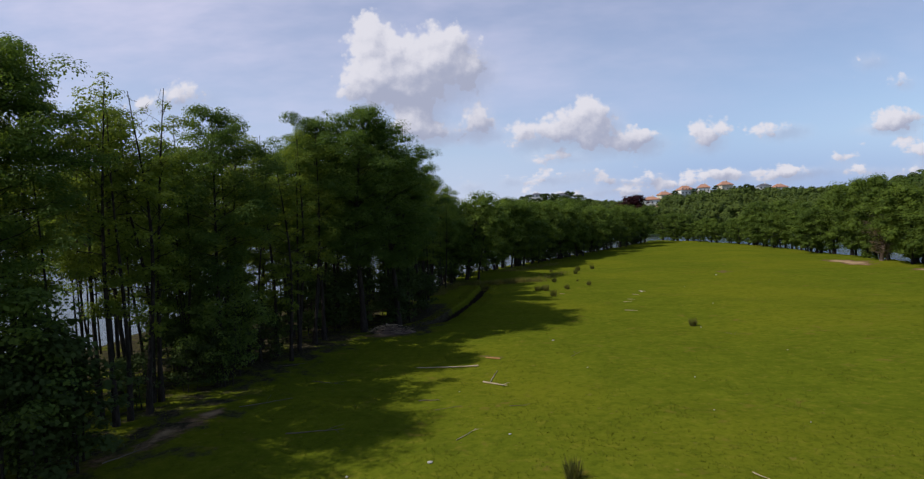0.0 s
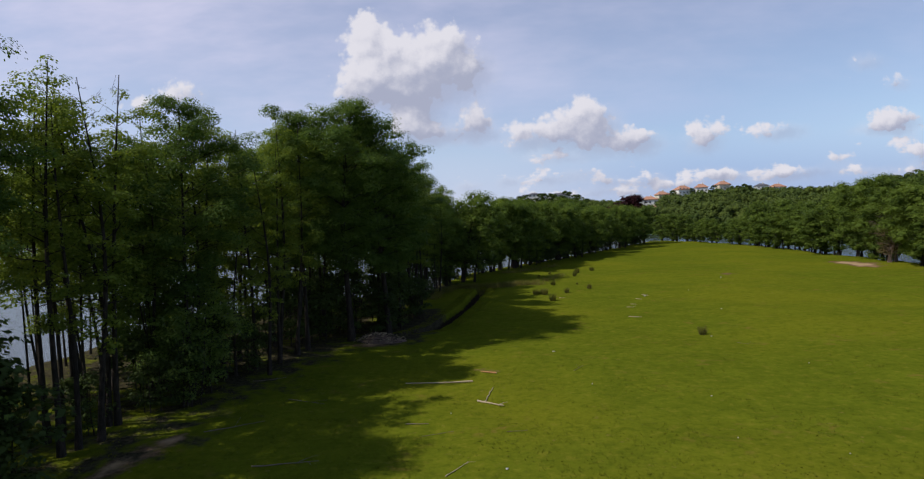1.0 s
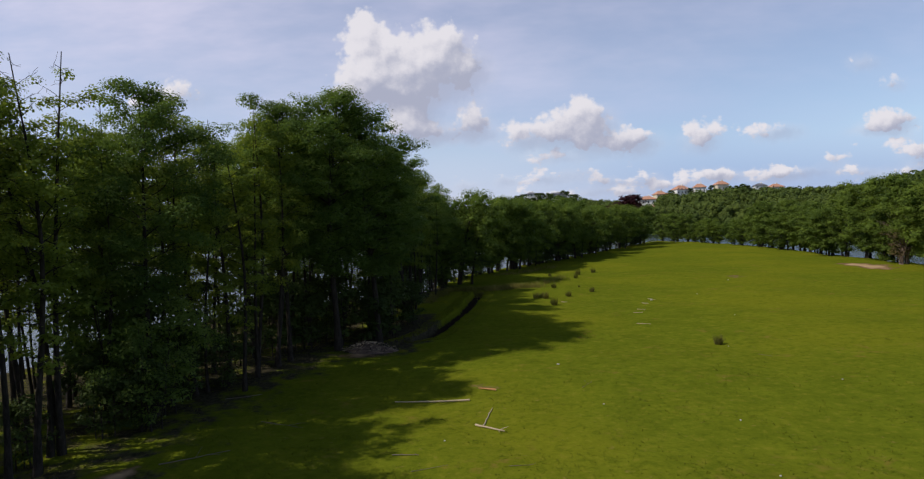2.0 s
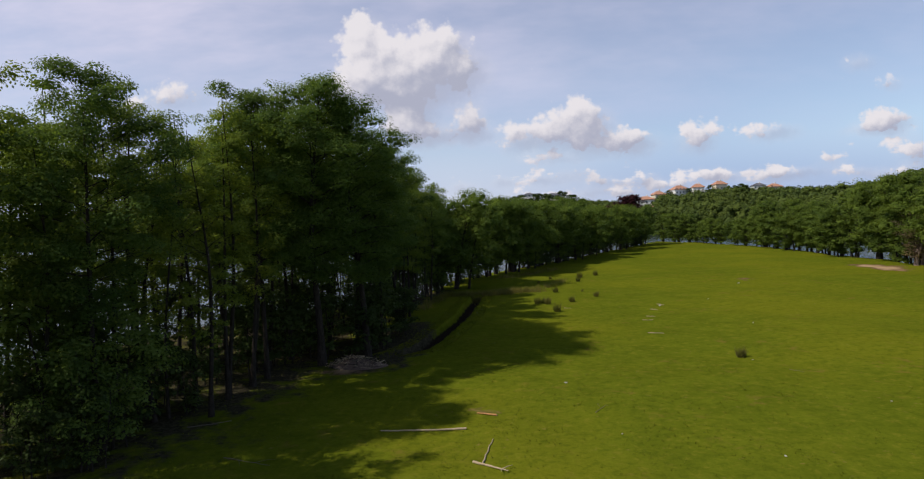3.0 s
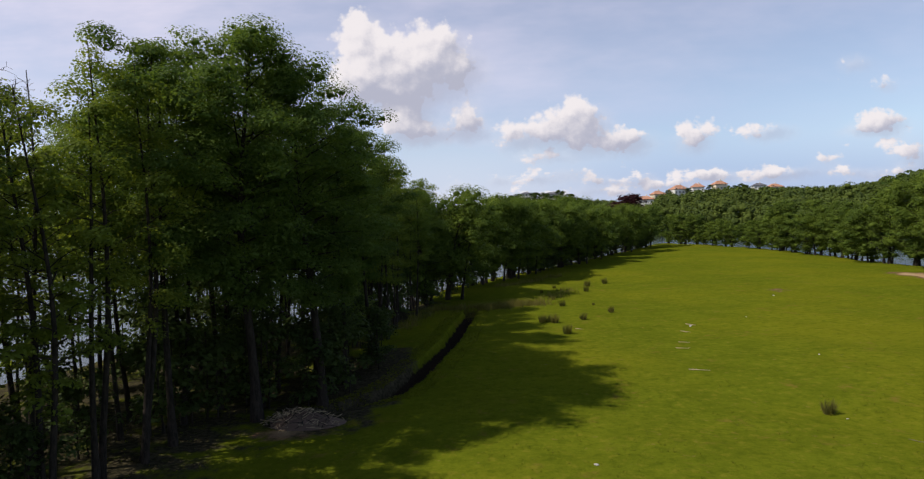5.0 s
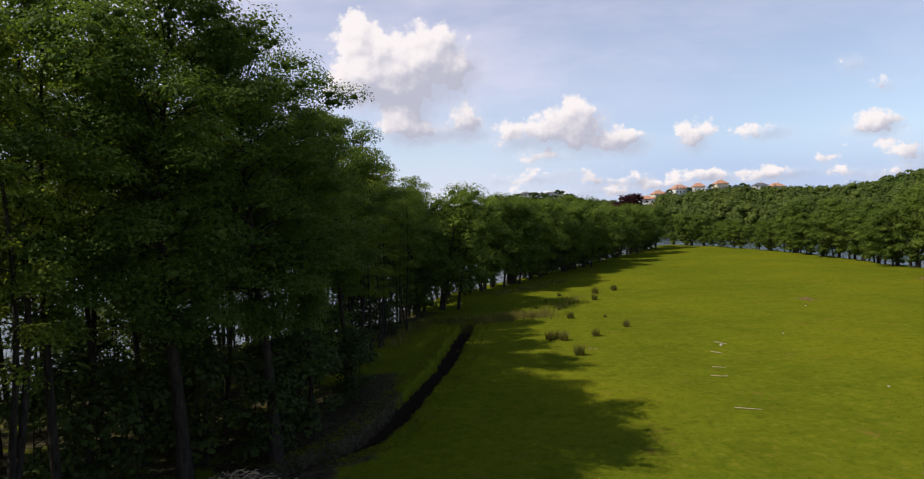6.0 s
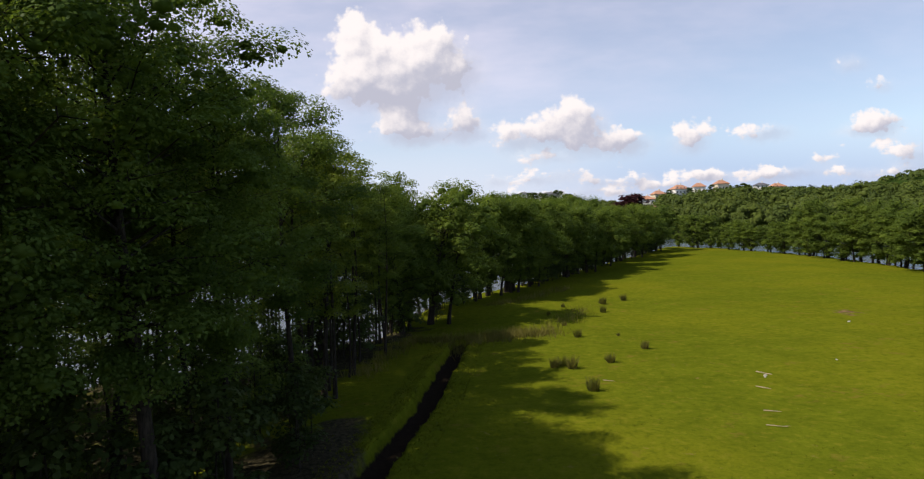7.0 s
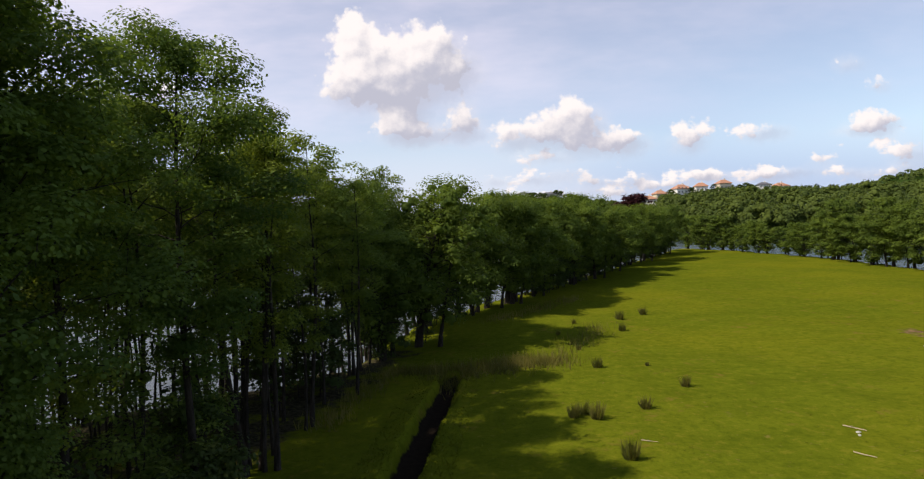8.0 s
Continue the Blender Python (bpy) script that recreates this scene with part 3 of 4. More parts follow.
    way /= np.linalg.norm(way, axis=1, keepdims=True)
    way[:, 2] = np.where(way[:, 2] < -0.35, -way[:, 2], way[:, 2])
    centres = chosen[pick] + way * (size[pick] * rng.uniform(0.30, 1.08, count) ** 0.6)[:, None] * np.array([1.0, 1.0, plump])
    centres[:, 2] = np.maximum(centres[:, 2], 0.2)
    inner = cores(rng, np.maximum(chosen, (-99, -99, 0.5)), size * core, plump) if core else None
    return trunk, branches, leaves(rng, centres, leaf, leaf * 0.72, 0.35, way, toss), inner


def make_tree(name, label, mat, *args, group="", category="tree", bark=BARK, **options):
    trunk, branches, crown, inner = grow(*args, **options)
    tree = thing(name, label, category, group)
    (v1, f1), (v2, f2) = tubes(trunk, 7), tubes(branches, 3)
    part("trunk", mesh_of("trunk", np.concatenate([v1, v2]), np.concatenate([f1, f2 + len(v1)]), bark, True), bark, tree)
    if inner:
        verts, quads = crown
        halves = np.concatenate([quads[:, (0, 1, 2)], quads[:, (0, 2, 3)]])
        crown = np.concatenate([verts, inner[0]]), np.concatenate([halves, inner[1] + len(verts)])
    part("crown", mesh_of("crown", *crown, mat, bool(inner)), mat, tree)
    return tree


def plant(models, x, y, turn, size=1.0, lift=1.0):
    """Stands a model, or a copy of one, on the ground."""
    m = Matrix.Translation((x, y, on_ground(x, y) - 0.02)) @ pose(0, 0, 0, 0, 0, turn) @ Matrix.Diagonal((size, size, size * lift, 1))
    if models.get("first", True):
        models["first"] = False
        models["tree"].matrix_basis = m
        return models["tree"]
    return copy_thing(models["tree"], m)


ALDER = "tall slim alder with dark green leaves on the wooded shore"
GROVE = "trees of the shore grove"
dense = [{"tree": make_tree("alder_tree", ALDER, LEAF_OAK, 10 + k, 12.4, 4.2, 3.1, 52000, 0.084, 0.115, group=GROVE, limbs=44, tuft=0.58, sprays=270, plump=0.62, dome=0.46)} for k in range(3)]
slim = [{"tree": make_tree("alder_tree", "slender alder with thin pale foliage over bare lower stem", LEAF_PALE, 20 + k, 11.8, 3.4, 2.0, 11500, 0.085, 0.100, group=GROVE, limbs=26, tuft=0.42, sprays=125, bare=0.04, stems=2, spread_out=0.8, twigs=3)} for k in range(3)]
sparse = [{"tree": make_tree("alder_tree", "thin half-bare alder with a dead twiggy top", LEAF_PALE, 30, 11.8, 3.0, 1.7, 3600, 0.12, 0.10, group=GROVE, limbs=34, tuft=0.36, sprays=60, bare=0.28)}]
poles = [{"tree": make_tree("alder_tree", "young alder with bare pole stem and small high crown", (LEAF_DARK, LEAF_MID, LEAF_MID, LEAF_PALE)[k], 40 + k, 10.8, 5.8 - 1.4 * (k % 2), 1.9, 4800, 0.115, 0.06, group=GROVE, limbs=16, tuft=0.62, sprays=44, twigs=2)} for k in range(4)]
full = [{"tree": make_tree("alder_tree", "leafy alder standing among others in the grove", (LEAF_DARK, LEAF_MID, LEAF_DARK)[k], 45 + k, 11.8, 5.2, 2.8, 21000, 0.082, 0.10, group=GROVE, limbs=28, tuft=0.62, sprays=150, twigs=2, plump=0.62, dome=0.42)} for k in range(3)]
fill = [{"tree": make_tree("alder_tree", "leafy alder standing among others in the grove", (LEAF_MID, LEAF_DARK, LEAF_MID)[k], 145 + k, 11.6, 5.0, 2.5, 9000, 0.120, 0.09, group=GROVE, limbs=24, tuft=0.68, sprays=84, twigs=2)} for k in range(3)]
oaks = [{"tree": make_tree("oak_tree", "big round-headed oak with a dense dark crown", LEAF_OAK, 50 + k, 13.3, 3.9, 3.5, 74000, 0.084, 0.19, group=GROVE, limbs=70, shape=0.42, tuft=0.66, sprays=420, plump=0.66, core=0.22, dome=0.36)} for k in range(2)]
bushes = [{"tree": make_tree("bush", "leafy undergrowth bush beneath the alders, its green darkened for shade", LEAF_SHADE, 60 + k, 2.4, 0.3, 1.3, 2200, 0.115, 0.03, category="bush", group="undergrowth", stems=3, limbs=9, tuft=0.36, sprays=50, twigs=2)} for k in range(2)]
saplings = [{"tree": make_tree("young_alder", "bushy young alder with leafy branches down to the ground", LEAF_DARK, 65 + k, 4.4, 0.5, 1.7, 4200, 0.115, 0.04, group="undergrowth", stems=3, limbs=12, tuft=0.55, sprays=60, twigs=2, plump=0.7)} for k in range(2)]
bank = [{"tree": make_tree("willow_tree", "low spreading willow in full green leaf by the water", LEAF_BANK, 70 + k, 10.0, 0.8, 5.2, 14000, 0.20, 0.19, group="trees along the lake edge", stems=(3, 2, 4, 3)[k], limbs=40, shape=0.36, tuft=1.10, sprays=165, spread_out=1.4, twigs=1, toss=0.30, core=0.42, plump=0.72, dome=0.42, splay=0.10)} for k in range(4)]
shore = [{"tree": make_tree("willow_tree", "green willow on bare slanting stems by the water", LEAF_SHORE, 170 + k, 10.0, (0.9, 1.7, 1.2)[k], 4.7, 20000, 0.17, 0.20, group="trees along the lake edge", stems=(3, 4, 2)[k], limbs=40, shape=0.40, tuft=1.05, sprays=150, spread_out=1.9, twigs=1, toss=0.28, core=0.34, plump=0.72, dome=0.42, splay=0.14)} for k in range(3)]

# The front of the grove, tree by tree: model, x, y, turn, size.
FRONT = (
    (dense, 0, -13.0, 16.1, 10, 0.97), (dense, 2, -14.8, 17.8, 250, 1.0), (slim, 0, -12.1, 20.6, 0, 1.03), (slim, 1, -12.0, 23.4, 40, 1.02), (sparse, 0, -11.6, 21.8, 80, 1.0), (slim, 2, -14.0, 19.4, 10, 1.04), (slim, 0, -13.9, 24.6, 90, 1.0),
    (dense, 1, -11.2, 27.4, 200, 0.96), (full, 1, -11.8, 28.8, 20, 0.95), (sparse, 0, -9.2, 30.8, 110, 0.90), (slim, 2, -14.0, 30.2, 90, 1.0), (sparse, 0, -10.3, 32.0, 160, 0.98), (slim, 0, -9.6, 33.4, 220, 1.0), (slim, 1, -9.2, 34.9, 130, 1.02),
    (dense, 0, -8.9, 36.2, 60, 1.08), (oaks, 0, -7.0, 38.6, 30, 1.02), (oaks, 1, -5.1, 40.6, 140, 0.98), (dense, 1, -4.9, 43.8, 260, 0.93), (dense, 2, -4.6, 49.2, 10, 0.98),
    (slim, 2, -5.2, 53.7, 75, 1.0), (full, 0, -6.6, 56.6, 150, 0.98), (slim, 2, -4.4, 58.4, 300, 0.86), (full, 2, -3.4, 62.4, 20, 0.78), (slim, 1, -4.2, 65.9, 20, 0.82), (poles, 2, -8.0, 52.4, 240, 1.1),
    (slim, 1, -5.6, 54.3, 175, 0.9), (slim, 0, -4.9, 54.2, 275, 0.94), (slim, 2, -6.2, 46.6, 200, 1.0),
    (sparse, 0, -11.8, 33.8, 20, 1.0), (slim, 1, -12.4, 31.6, 200, 1.0), (sparse, 0, -13.4, 35.4, 300, 1.0), (slim, 2, -11.0, 30.2, 100, 0.98),
    (slim, 1, -15.2, 19.8, 120, 1.06), (full, 1, -10.6, 41.0, 250, 1.1), (full, 2, -8.6, 47.6, 50, 1.12), (full, 0, -6.5, 45.0, 150, 1.08), (full, 1, -9.0, 40.2, 150, 1.14), (full, 0, -7.8, 43.4, 250, 1.06), (full, 1, -9.6, 38.4, 20, 1.04), (full, 0, -9.0, 45.8, 200, 1.04), (full, 1, -6.8, 50.4, 40, 0.95), (poles, 1, -4.9, 55.4, 300, 0.99), (poles, 0, -9.6, 53.8, 140, 1.0), (full, 2, -6.9, 54.9, 240, 0.88), (slim, 0, -13.4, 21.8, 0, 0.95), (poles, 3, -13.0, 23.4, 70, 1.0), (full, 0, -13.6, 11.6, 0, 1.0), (full, 1, -12.9, 8.4, 90, 1.0), (full, 2, -14.6, 13.6, 200, 1.0), (full, 1, -17.0, 14.4, 30, 1.0), (full, 0, -19.2, 15.4, 130, 1.0), (full, 2, -18.2, 12.2, 250, 1.0), (full, 0, -15.4, 10.0, 120, 1.0), (full, 2, -16.2, 16.6, 60, 1.0), (full, 0, -4.0, 66.8, 20, 0.8), (full, 1, -6.2, 64.6, 20, 0.9), (full, 2, -8.2, 61.8, 60, 0.95), (full, 0, -6.6, 60.4, 260, 0.92), (poles, 0, -5.2, 63.4, 0, 0.9), (poles, 1, -5.8, 66.2, 90, 0.9),
    (poles, 3, -7.0, 62.9, 40, 0.95), (poles, 1, -3.8, 68.2, 70, 0.85), (full, 1, -3.2, 70.6, 170, 0.8), (poles, 2, -4.6, 61.2, 70, 0.9), (poles, 3, -9.0, 59.6, 170, 0.95), (full, 2, -10.4, 60.2, 210, 0.95),
)
for models, k, x, y, turn, size in FRONT:
    plant(models[k], x, y, turn, size)

rng = random.Random(4)
placed = [(x, y) for _, _, x, y, _, _ in FRONT]
tries = 0
while len(placed) < 168 and tries < 9000:
    tries += 1
    y = rng.uniform(7, 67)
    front = -13.0 + max(0.0, y - 24) * 0.23
    x = rng.uniform(-24, min(front, -4.6))
    if inside_by(np.array([x]), np.array([y]), SHORE)[0] < 1.2 or min(math.hypot(x - a, y - b) for a, b in placed) < 1.3:
        continue
    if (y < 27 and rng.random() < 0.2) or (27 < y < 48 and x < -10.5 and rng.random() < 0.80):
        continue
    if x < -16 and 17 < y < 27 and rng.random() < 0.6:
        continue
    placed.append((x, y))
    kind = fill if (y > 26 and x > front - 6 and rng.random() < (0.45 if y < 40 else 0.40)) else poles
    if kind is fill and 38 < y < 58:
        kind = full
    plant(rng.choice(kind), x, y, rng.uniform(0, 360), rng.uniform(0.82, 1.05))
# Young stems crowd the water's edge.
for k in range(46):
    s = k / 45
    x = float(np.interp(s, (0, 0.45, 0.7, 1), (-17.0, -10.0, -6.0, -3.6))) + rng.uniform(-0.9, 0.9)
    y = float(np.interp(s, (0, 0.45, 0.7, 1), (57.4, 62.0, 66.2, 75.0))) + rng.uniform(-0.9, 0.7)
    plant(rng.choice(poles), x, y, rng.uniform(0, 360), rng.uniform(0.7, 0.95))
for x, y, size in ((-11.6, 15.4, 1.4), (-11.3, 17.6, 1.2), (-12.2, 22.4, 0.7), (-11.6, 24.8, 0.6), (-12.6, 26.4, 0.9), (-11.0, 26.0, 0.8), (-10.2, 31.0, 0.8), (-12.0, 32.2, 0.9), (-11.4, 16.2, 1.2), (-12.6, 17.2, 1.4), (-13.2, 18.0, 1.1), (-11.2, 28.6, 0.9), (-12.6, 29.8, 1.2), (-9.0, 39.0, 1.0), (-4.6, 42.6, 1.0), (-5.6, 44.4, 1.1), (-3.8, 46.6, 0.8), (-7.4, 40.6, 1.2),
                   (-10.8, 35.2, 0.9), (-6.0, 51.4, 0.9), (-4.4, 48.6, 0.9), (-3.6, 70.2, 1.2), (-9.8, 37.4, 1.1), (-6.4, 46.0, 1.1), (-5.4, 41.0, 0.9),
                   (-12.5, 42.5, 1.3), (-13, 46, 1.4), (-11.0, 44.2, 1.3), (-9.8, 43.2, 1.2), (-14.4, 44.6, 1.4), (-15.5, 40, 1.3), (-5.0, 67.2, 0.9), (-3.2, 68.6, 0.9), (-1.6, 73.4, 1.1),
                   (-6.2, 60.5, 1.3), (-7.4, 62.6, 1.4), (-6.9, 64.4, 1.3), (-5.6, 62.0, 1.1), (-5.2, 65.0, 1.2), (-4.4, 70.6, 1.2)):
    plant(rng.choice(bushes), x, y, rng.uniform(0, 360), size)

for k, (x, y, size) in enumerate(((-10.9, 27.4, 1.0), (-11.9, 29.0, 1.1), (-10.4, 25.6, 0.8), (-6.0, 49.0, 0.9), (-5.8, 51.6, 0.8), (-11.8, 15.2, 1.1), (-7.8, 41.6, 0.9), (-12.8, 27.2, 1.15), (-13.4, 28.6, 1.3), (-14.5, 30.0, 1.3), (-15.2, 31.5, 1.4), (-11.5, 56.5, 1.1), (-13.8, 55.5, 1.2), (-9.2, 59.3, 0.9), (-16.0, 54.0, 1.3))):
    plant(saplings[k % 2], x, y, rng.uniform(0, 360), size)

# The row on the far part of the same shore, and the row round the far edge of the meadow.
for x, y, size in ((-3.0, 69, 0.80), (-1.9, 73, 0.86), (-0.9, 77.5, 0.92), (0.6, 83, 0.96), (3.0, 87.5, 0.9), (5.4, 92, 1.02), (8.4, 97, 0.96), (10.8, 101.5, 1.02), (13.6, 106.5, 1.06), (16.4, 111.5, 1.0), (18.6, 116.5, 1.06),
                   (21.4, 121.5, 0.98), (24.2, 127, 1.0), (27.0, 132.5, 0.94), (30.0, 138, 0.96), (33.0, 144, 0.86), (36, 149.5, 0.88), (38.6, 155, 0.8), (41.0, 160.5, 0.74),
                   (-2.6, 71, 0.78), (-0.6, 80, 0.90), (2.0, 85.4, 0.9), (4.4, 89.6, 0.95), (7.2, 94.6, 0.9), (9.8, 99.2, 0.95), (12.4, 104, 0.9), (15.2, 109, 0.95), (20.2, 119, 0.9), (25.8, 130, 0.88)):
    plant(rng.choice(shore), x + rng.uniform(-0.7, 0.5), y + rng.uniform(-0.9, 0.9), rng.uniform(0, 360), size * rng.uniform(0.90, 1.08), rng.uniform(0.95, 1.06))
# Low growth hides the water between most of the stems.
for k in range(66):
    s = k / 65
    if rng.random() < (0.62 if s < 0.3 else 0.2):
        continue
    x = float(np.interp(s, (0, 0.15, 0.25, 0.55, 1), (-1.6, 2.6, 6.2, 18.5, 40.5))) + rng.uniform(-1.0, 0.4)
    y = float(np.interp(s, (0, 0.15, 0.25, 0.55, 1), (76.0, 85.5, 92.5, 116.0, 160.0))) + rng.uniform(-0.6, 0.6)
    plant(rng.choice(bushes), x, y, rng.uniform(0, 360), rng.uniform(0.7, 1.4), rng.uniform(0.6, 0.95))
for k in range(36):
    y = 169 - 3.5 * k + rng.uniform(-1.2, 1.2)
    x = float(np.interp(y, (46, 70, 90, 110, 130, 145, 158, 169), (51.4, 51.6, 52.9, 54.0, 54.9, 54.2, 51.8, 48.2))) + rng.uniform(-0.8, 0.8)
    size = float(np.interp(y, (60, 76, 84, 96, 110, 130, 170), (1.15, 1.22, 1.22, 1.14, 1.02, 0.84, 0.72)))
    plant(rng.choice(bank), x, y, rng.uniform(0, 360), size * rng.uniform(0.88, 1.08), rng.uniform(0.88, 1.03))


# A half-dead willow stands among them, over the bare earth.
dead_willow = {"tree": make_tree("willow_tree", "half-dead willow with brown twigs over bare earth", LEAF_BROWN, 181, 7.6, 0.7, 3.6, 1600, 0.17, 0.16, group="trees along the lake edge", bark=DEADTWIG, stems=3, limbs=44, twigs=6, bare=0.62, spread_out=1.4, splay=0.16, sprays=60, tuft=0.7)}
plant(dead_willow, 50.3, 80.0, 40)


# ---------------------------------------------------------------- far shore
def make_far_woods():
    """The woods on the slopes beyond the lake, too many trees to count."""
    rng = np.random.default_rng(9)
    places = []
    x, y = rng.uniform(60, 420, 9000), rng.uniform(50, 620, 9000)
    keep = (-inside_by(x, y, LAKE) > 2) & (x < 0.78 * y + 60)
    near = -inside_by(x, y, LAKE) < 60
    keep &= near | (rng.uniform(size=9000) < 0.32)
    places.append(np.stack([x, y], 1)[keep])
    x, y = rng.uniform(-160, 110, 3000), rng.uniform(255, 700, 3000)
    keep = (-inside_by(x, y, LAKE) > 2) & ((-inside_by(x, y, LAKE) < 40) | (rng.uniform(size=3000) < 0.3)) & (x > -0.75 * y)
    places.append(np.stack([x, y], 1)[keep])
    spots = np.concatenate(places)
    chosen, cells = [], {}
    for px, py in spots:
        gap = 7.6 if py < 330 else 9.5
        cell = (int(px // gap), int(py // gap), gap)
        if cell in cells:
            continue
        cells[cell] = 1
        chosen.append((px, py))
    spots = np.array(chosen)
    for hx, hy, gap in HOMES:
        spots = spots[~((np.abs(spots[:, 0] - hx - 0.3 * (spots[:, 1] - hy)) < gap) & (spots[:, 1] > hy - 12) & (spots[:, 1] < hy + 20))]
    # A wooded hill a long way off.
    hx, hy = rng.uniform(450, 1350, 700), rng.uniform(850, 1250, 700)
    hz = height(hx, hy)
    hill = np.repeat(np.stack([hx, hy, hz + 5], 1), 40, axis=0)
    swell = rng.normal(size=hill.shape)
    swell /= np.linalg.norm(swell, axis=1, keepdims=True)
    swell[:, 2] = np.abs(swell[:, 2])
    z = height(spots[:, 0], spots[:, 1])
    centres, ways, sizes, masses, girths = [], [], [], [], []
    for (px, py), pz in zip(spots, z):
        tall, reach = rng.uniform(6.0, 12.5), rng.uniform(3.2, 5.4)
        tall = min(tall, 6.66 + py * float(np.interp(px / py, CREST_AT, CREST)) * rng.uniform(0.8, 1.0) - pz)
        if tall < 3.0:
            continue
        number, leaf = (760, 0.55) if py < 190 else (340, 0.78) if py < 330 else (130, 1.1)
        lobes = rng.normal(size=(11, 3))
        lobes /= np.linalg.norm(lobes, axis=1, keepdims=True)
        lobes = lobes * np.array([reach * 0.55, reach * 0.55, tall * 0.26]) + np.array([px, py, pz + tall * 0.52])
        p = rng.normal(size=(number, 3))
        p /= np.linalg.norm(p, axis=1, keepdims=True)
        p[:, 2] = np.where(p[:, 2] < -0.4, -p[:, 2], p[:, 2])
        ways.append(p.copy())
        masses.append(lobes)
        girths.append(np.full(11, reach * 0.30))
        p = lobes[rng.integers(0, 11, number)] + p * reach * 0.46 * rng.uniform(0.82, 1.05, (number, 1))
        p[:, 2] = np.maximum(p[:, 2], pz + 0.4)
        centres.append(p)
        sizes.append(np.full((number, 1), leaf))
    centres = np.concatenate(centres)
    verts, faces = leaves(rng, centres, np.concatenate(sizes), 0.8 * np.concatenate(sizes), 0.2, np.concatenate(ways), 0.30)
    more, thick = cores(rng, np.concatenate(masses), np.concatenate(girths), 0.92)
    faces = np.concatenate([faces[:, (0, 1, 2)], faces[:, (0, 2, 3)], thick + len(verts)])
    ob = new("far_woods", mesh_of("far_woods", np.concatenate([verts, more]), faces, LEAF_FAR, True))
    verts, faces = leaves(rng, hill + swell * np.array([9, 9, 5]), 5.0, 4.0, 0.2, swell)
    tagged(new("hill_woods", mesh_of("hill_woods", verts, faces, LEAF_FAR)), "dark wooded hill far off on the horizon", "woods", kind="stuff")
    tagged(ob, "dense green woods on the slopes beyond the lake", "woods", kind="stuff")


def box(x0, x1, y0, y1, z0, z1):
    v = [(x, y, z) for z in (z0, z1) for y in (y0, y1) for x in (x0, x1)]
    return v, [(0, 2, 3, 1), (4, 5, 7, 6), (0, 1, 5, 4), (2, 6, 7, 3), (0, 4, 6, 2), (1, 3, 7, 5)]


def make_house(x, y, wide, deep, walls, roof, turn, wall_mat, roof_mat, label, storeys=2):
    """A house with a hipped roof that overhangs, a chimney and windows with frames."""
    z = on_ground(x, y)
    house = thing("house", label, "house", "houses on the hill", at=pose(x, y, z - 0.2, 0, 0, turn))
    w, d = wide / 2, deep / 2
    part("wall", mesh_of("wall", *box(-w, w, -d, d, 0, walls), wall_mat), wall_mat, house)
    o, ridge = 0.6, wide * 0.18
    verts = [(-w - o, -d - o, walls), (w + o, -d - o, walls), (w + o, d + o, walls), (-w - o, d + o, walls), (-ridge, 0, walls + roof), (ridge, 0, walls + roof),
             (-w - o, -d - o, walls - 0.25), (w + o, -d - o, walls - 0.25), (w + o, d + o, walls - 0.25), (-w - o, d + o, walls - 0.25)]
    bm = bmesh.new()
    bv = [bm.verts.new(v) for v in verts]
    for f in ((0, 1, 5, 4), (2, 3, 4, 5), (1, 2, 5), (3, 0, 4), (6, 7, 1, 0), (7, 8, 2, 1), (8, 9, 3, 2), (9, 6, 0, 3), (9, 8, 7, 6)):
        bm.faces.new([bv[k] for k in f])
    cap = part("roof", bm, roof_mat, house)
    part("chimney", mesh_of("chimney", *box(ridge * 0.4, ridge * 0.4 + 0.8, -0.4, 0.4, walls + roof * 0.6, walls + roof + 0.9), wall_mat), wall_mat, cap)
    columns = max(3, int(wide / 2.8))
    frame_mesh = mesh_of("window", *box(-0.62, 0.62, -0.05, 0.05, -0.75, 0.75), WHITE)
    pane_mesh = mesh_of("pane", *box(-0.52, 0.52, -0.03, 0.03, -0.65, 0.65), GLASS)
    for level in range(storeys):
        for c in range(columns):
            window = part("window", frame_mesh, WHITE, house)
            window.location = (-w + (c + 0.5) * wide / columns, -d - 0.03, 1.7 + level * 2.8)
            pane = part("pane", pane_mesh, GLASS, window)
            pane.location = (0, -0.05, 0)
    return house


CREST_AT, CREST = (-0.5, 0.0, 0.15, 0.20, 0.25, 0.30, 0.35, 0.39, 0.44, 0.50, 0.60, 0.75), (0.032, 0.034, 0.036, 0.027, 0.022, 0.036, 0.041, 0.045, 0.043, 0.042, 0.045, 0.048)
HOMES = [(0.87 + s * d, d, w * 0.5) for s, d, w, *_ in HILL_HOUSES]
for s, d, w, deep, walls, roof, turn, colour, tiles, st, top in HILL_HOUSES:
    kind = "orange tiled" if tiles == "tile" else "dark slate"
    make_house(0.87 + s * d, d, w, deep, walls, roof, turn, WHITE if colour == "white" else CREAM, TILE if tiles == "tile" else SLATE, f"{colour} hillside house with {kind} hipped roof", st)
make_far_woods()
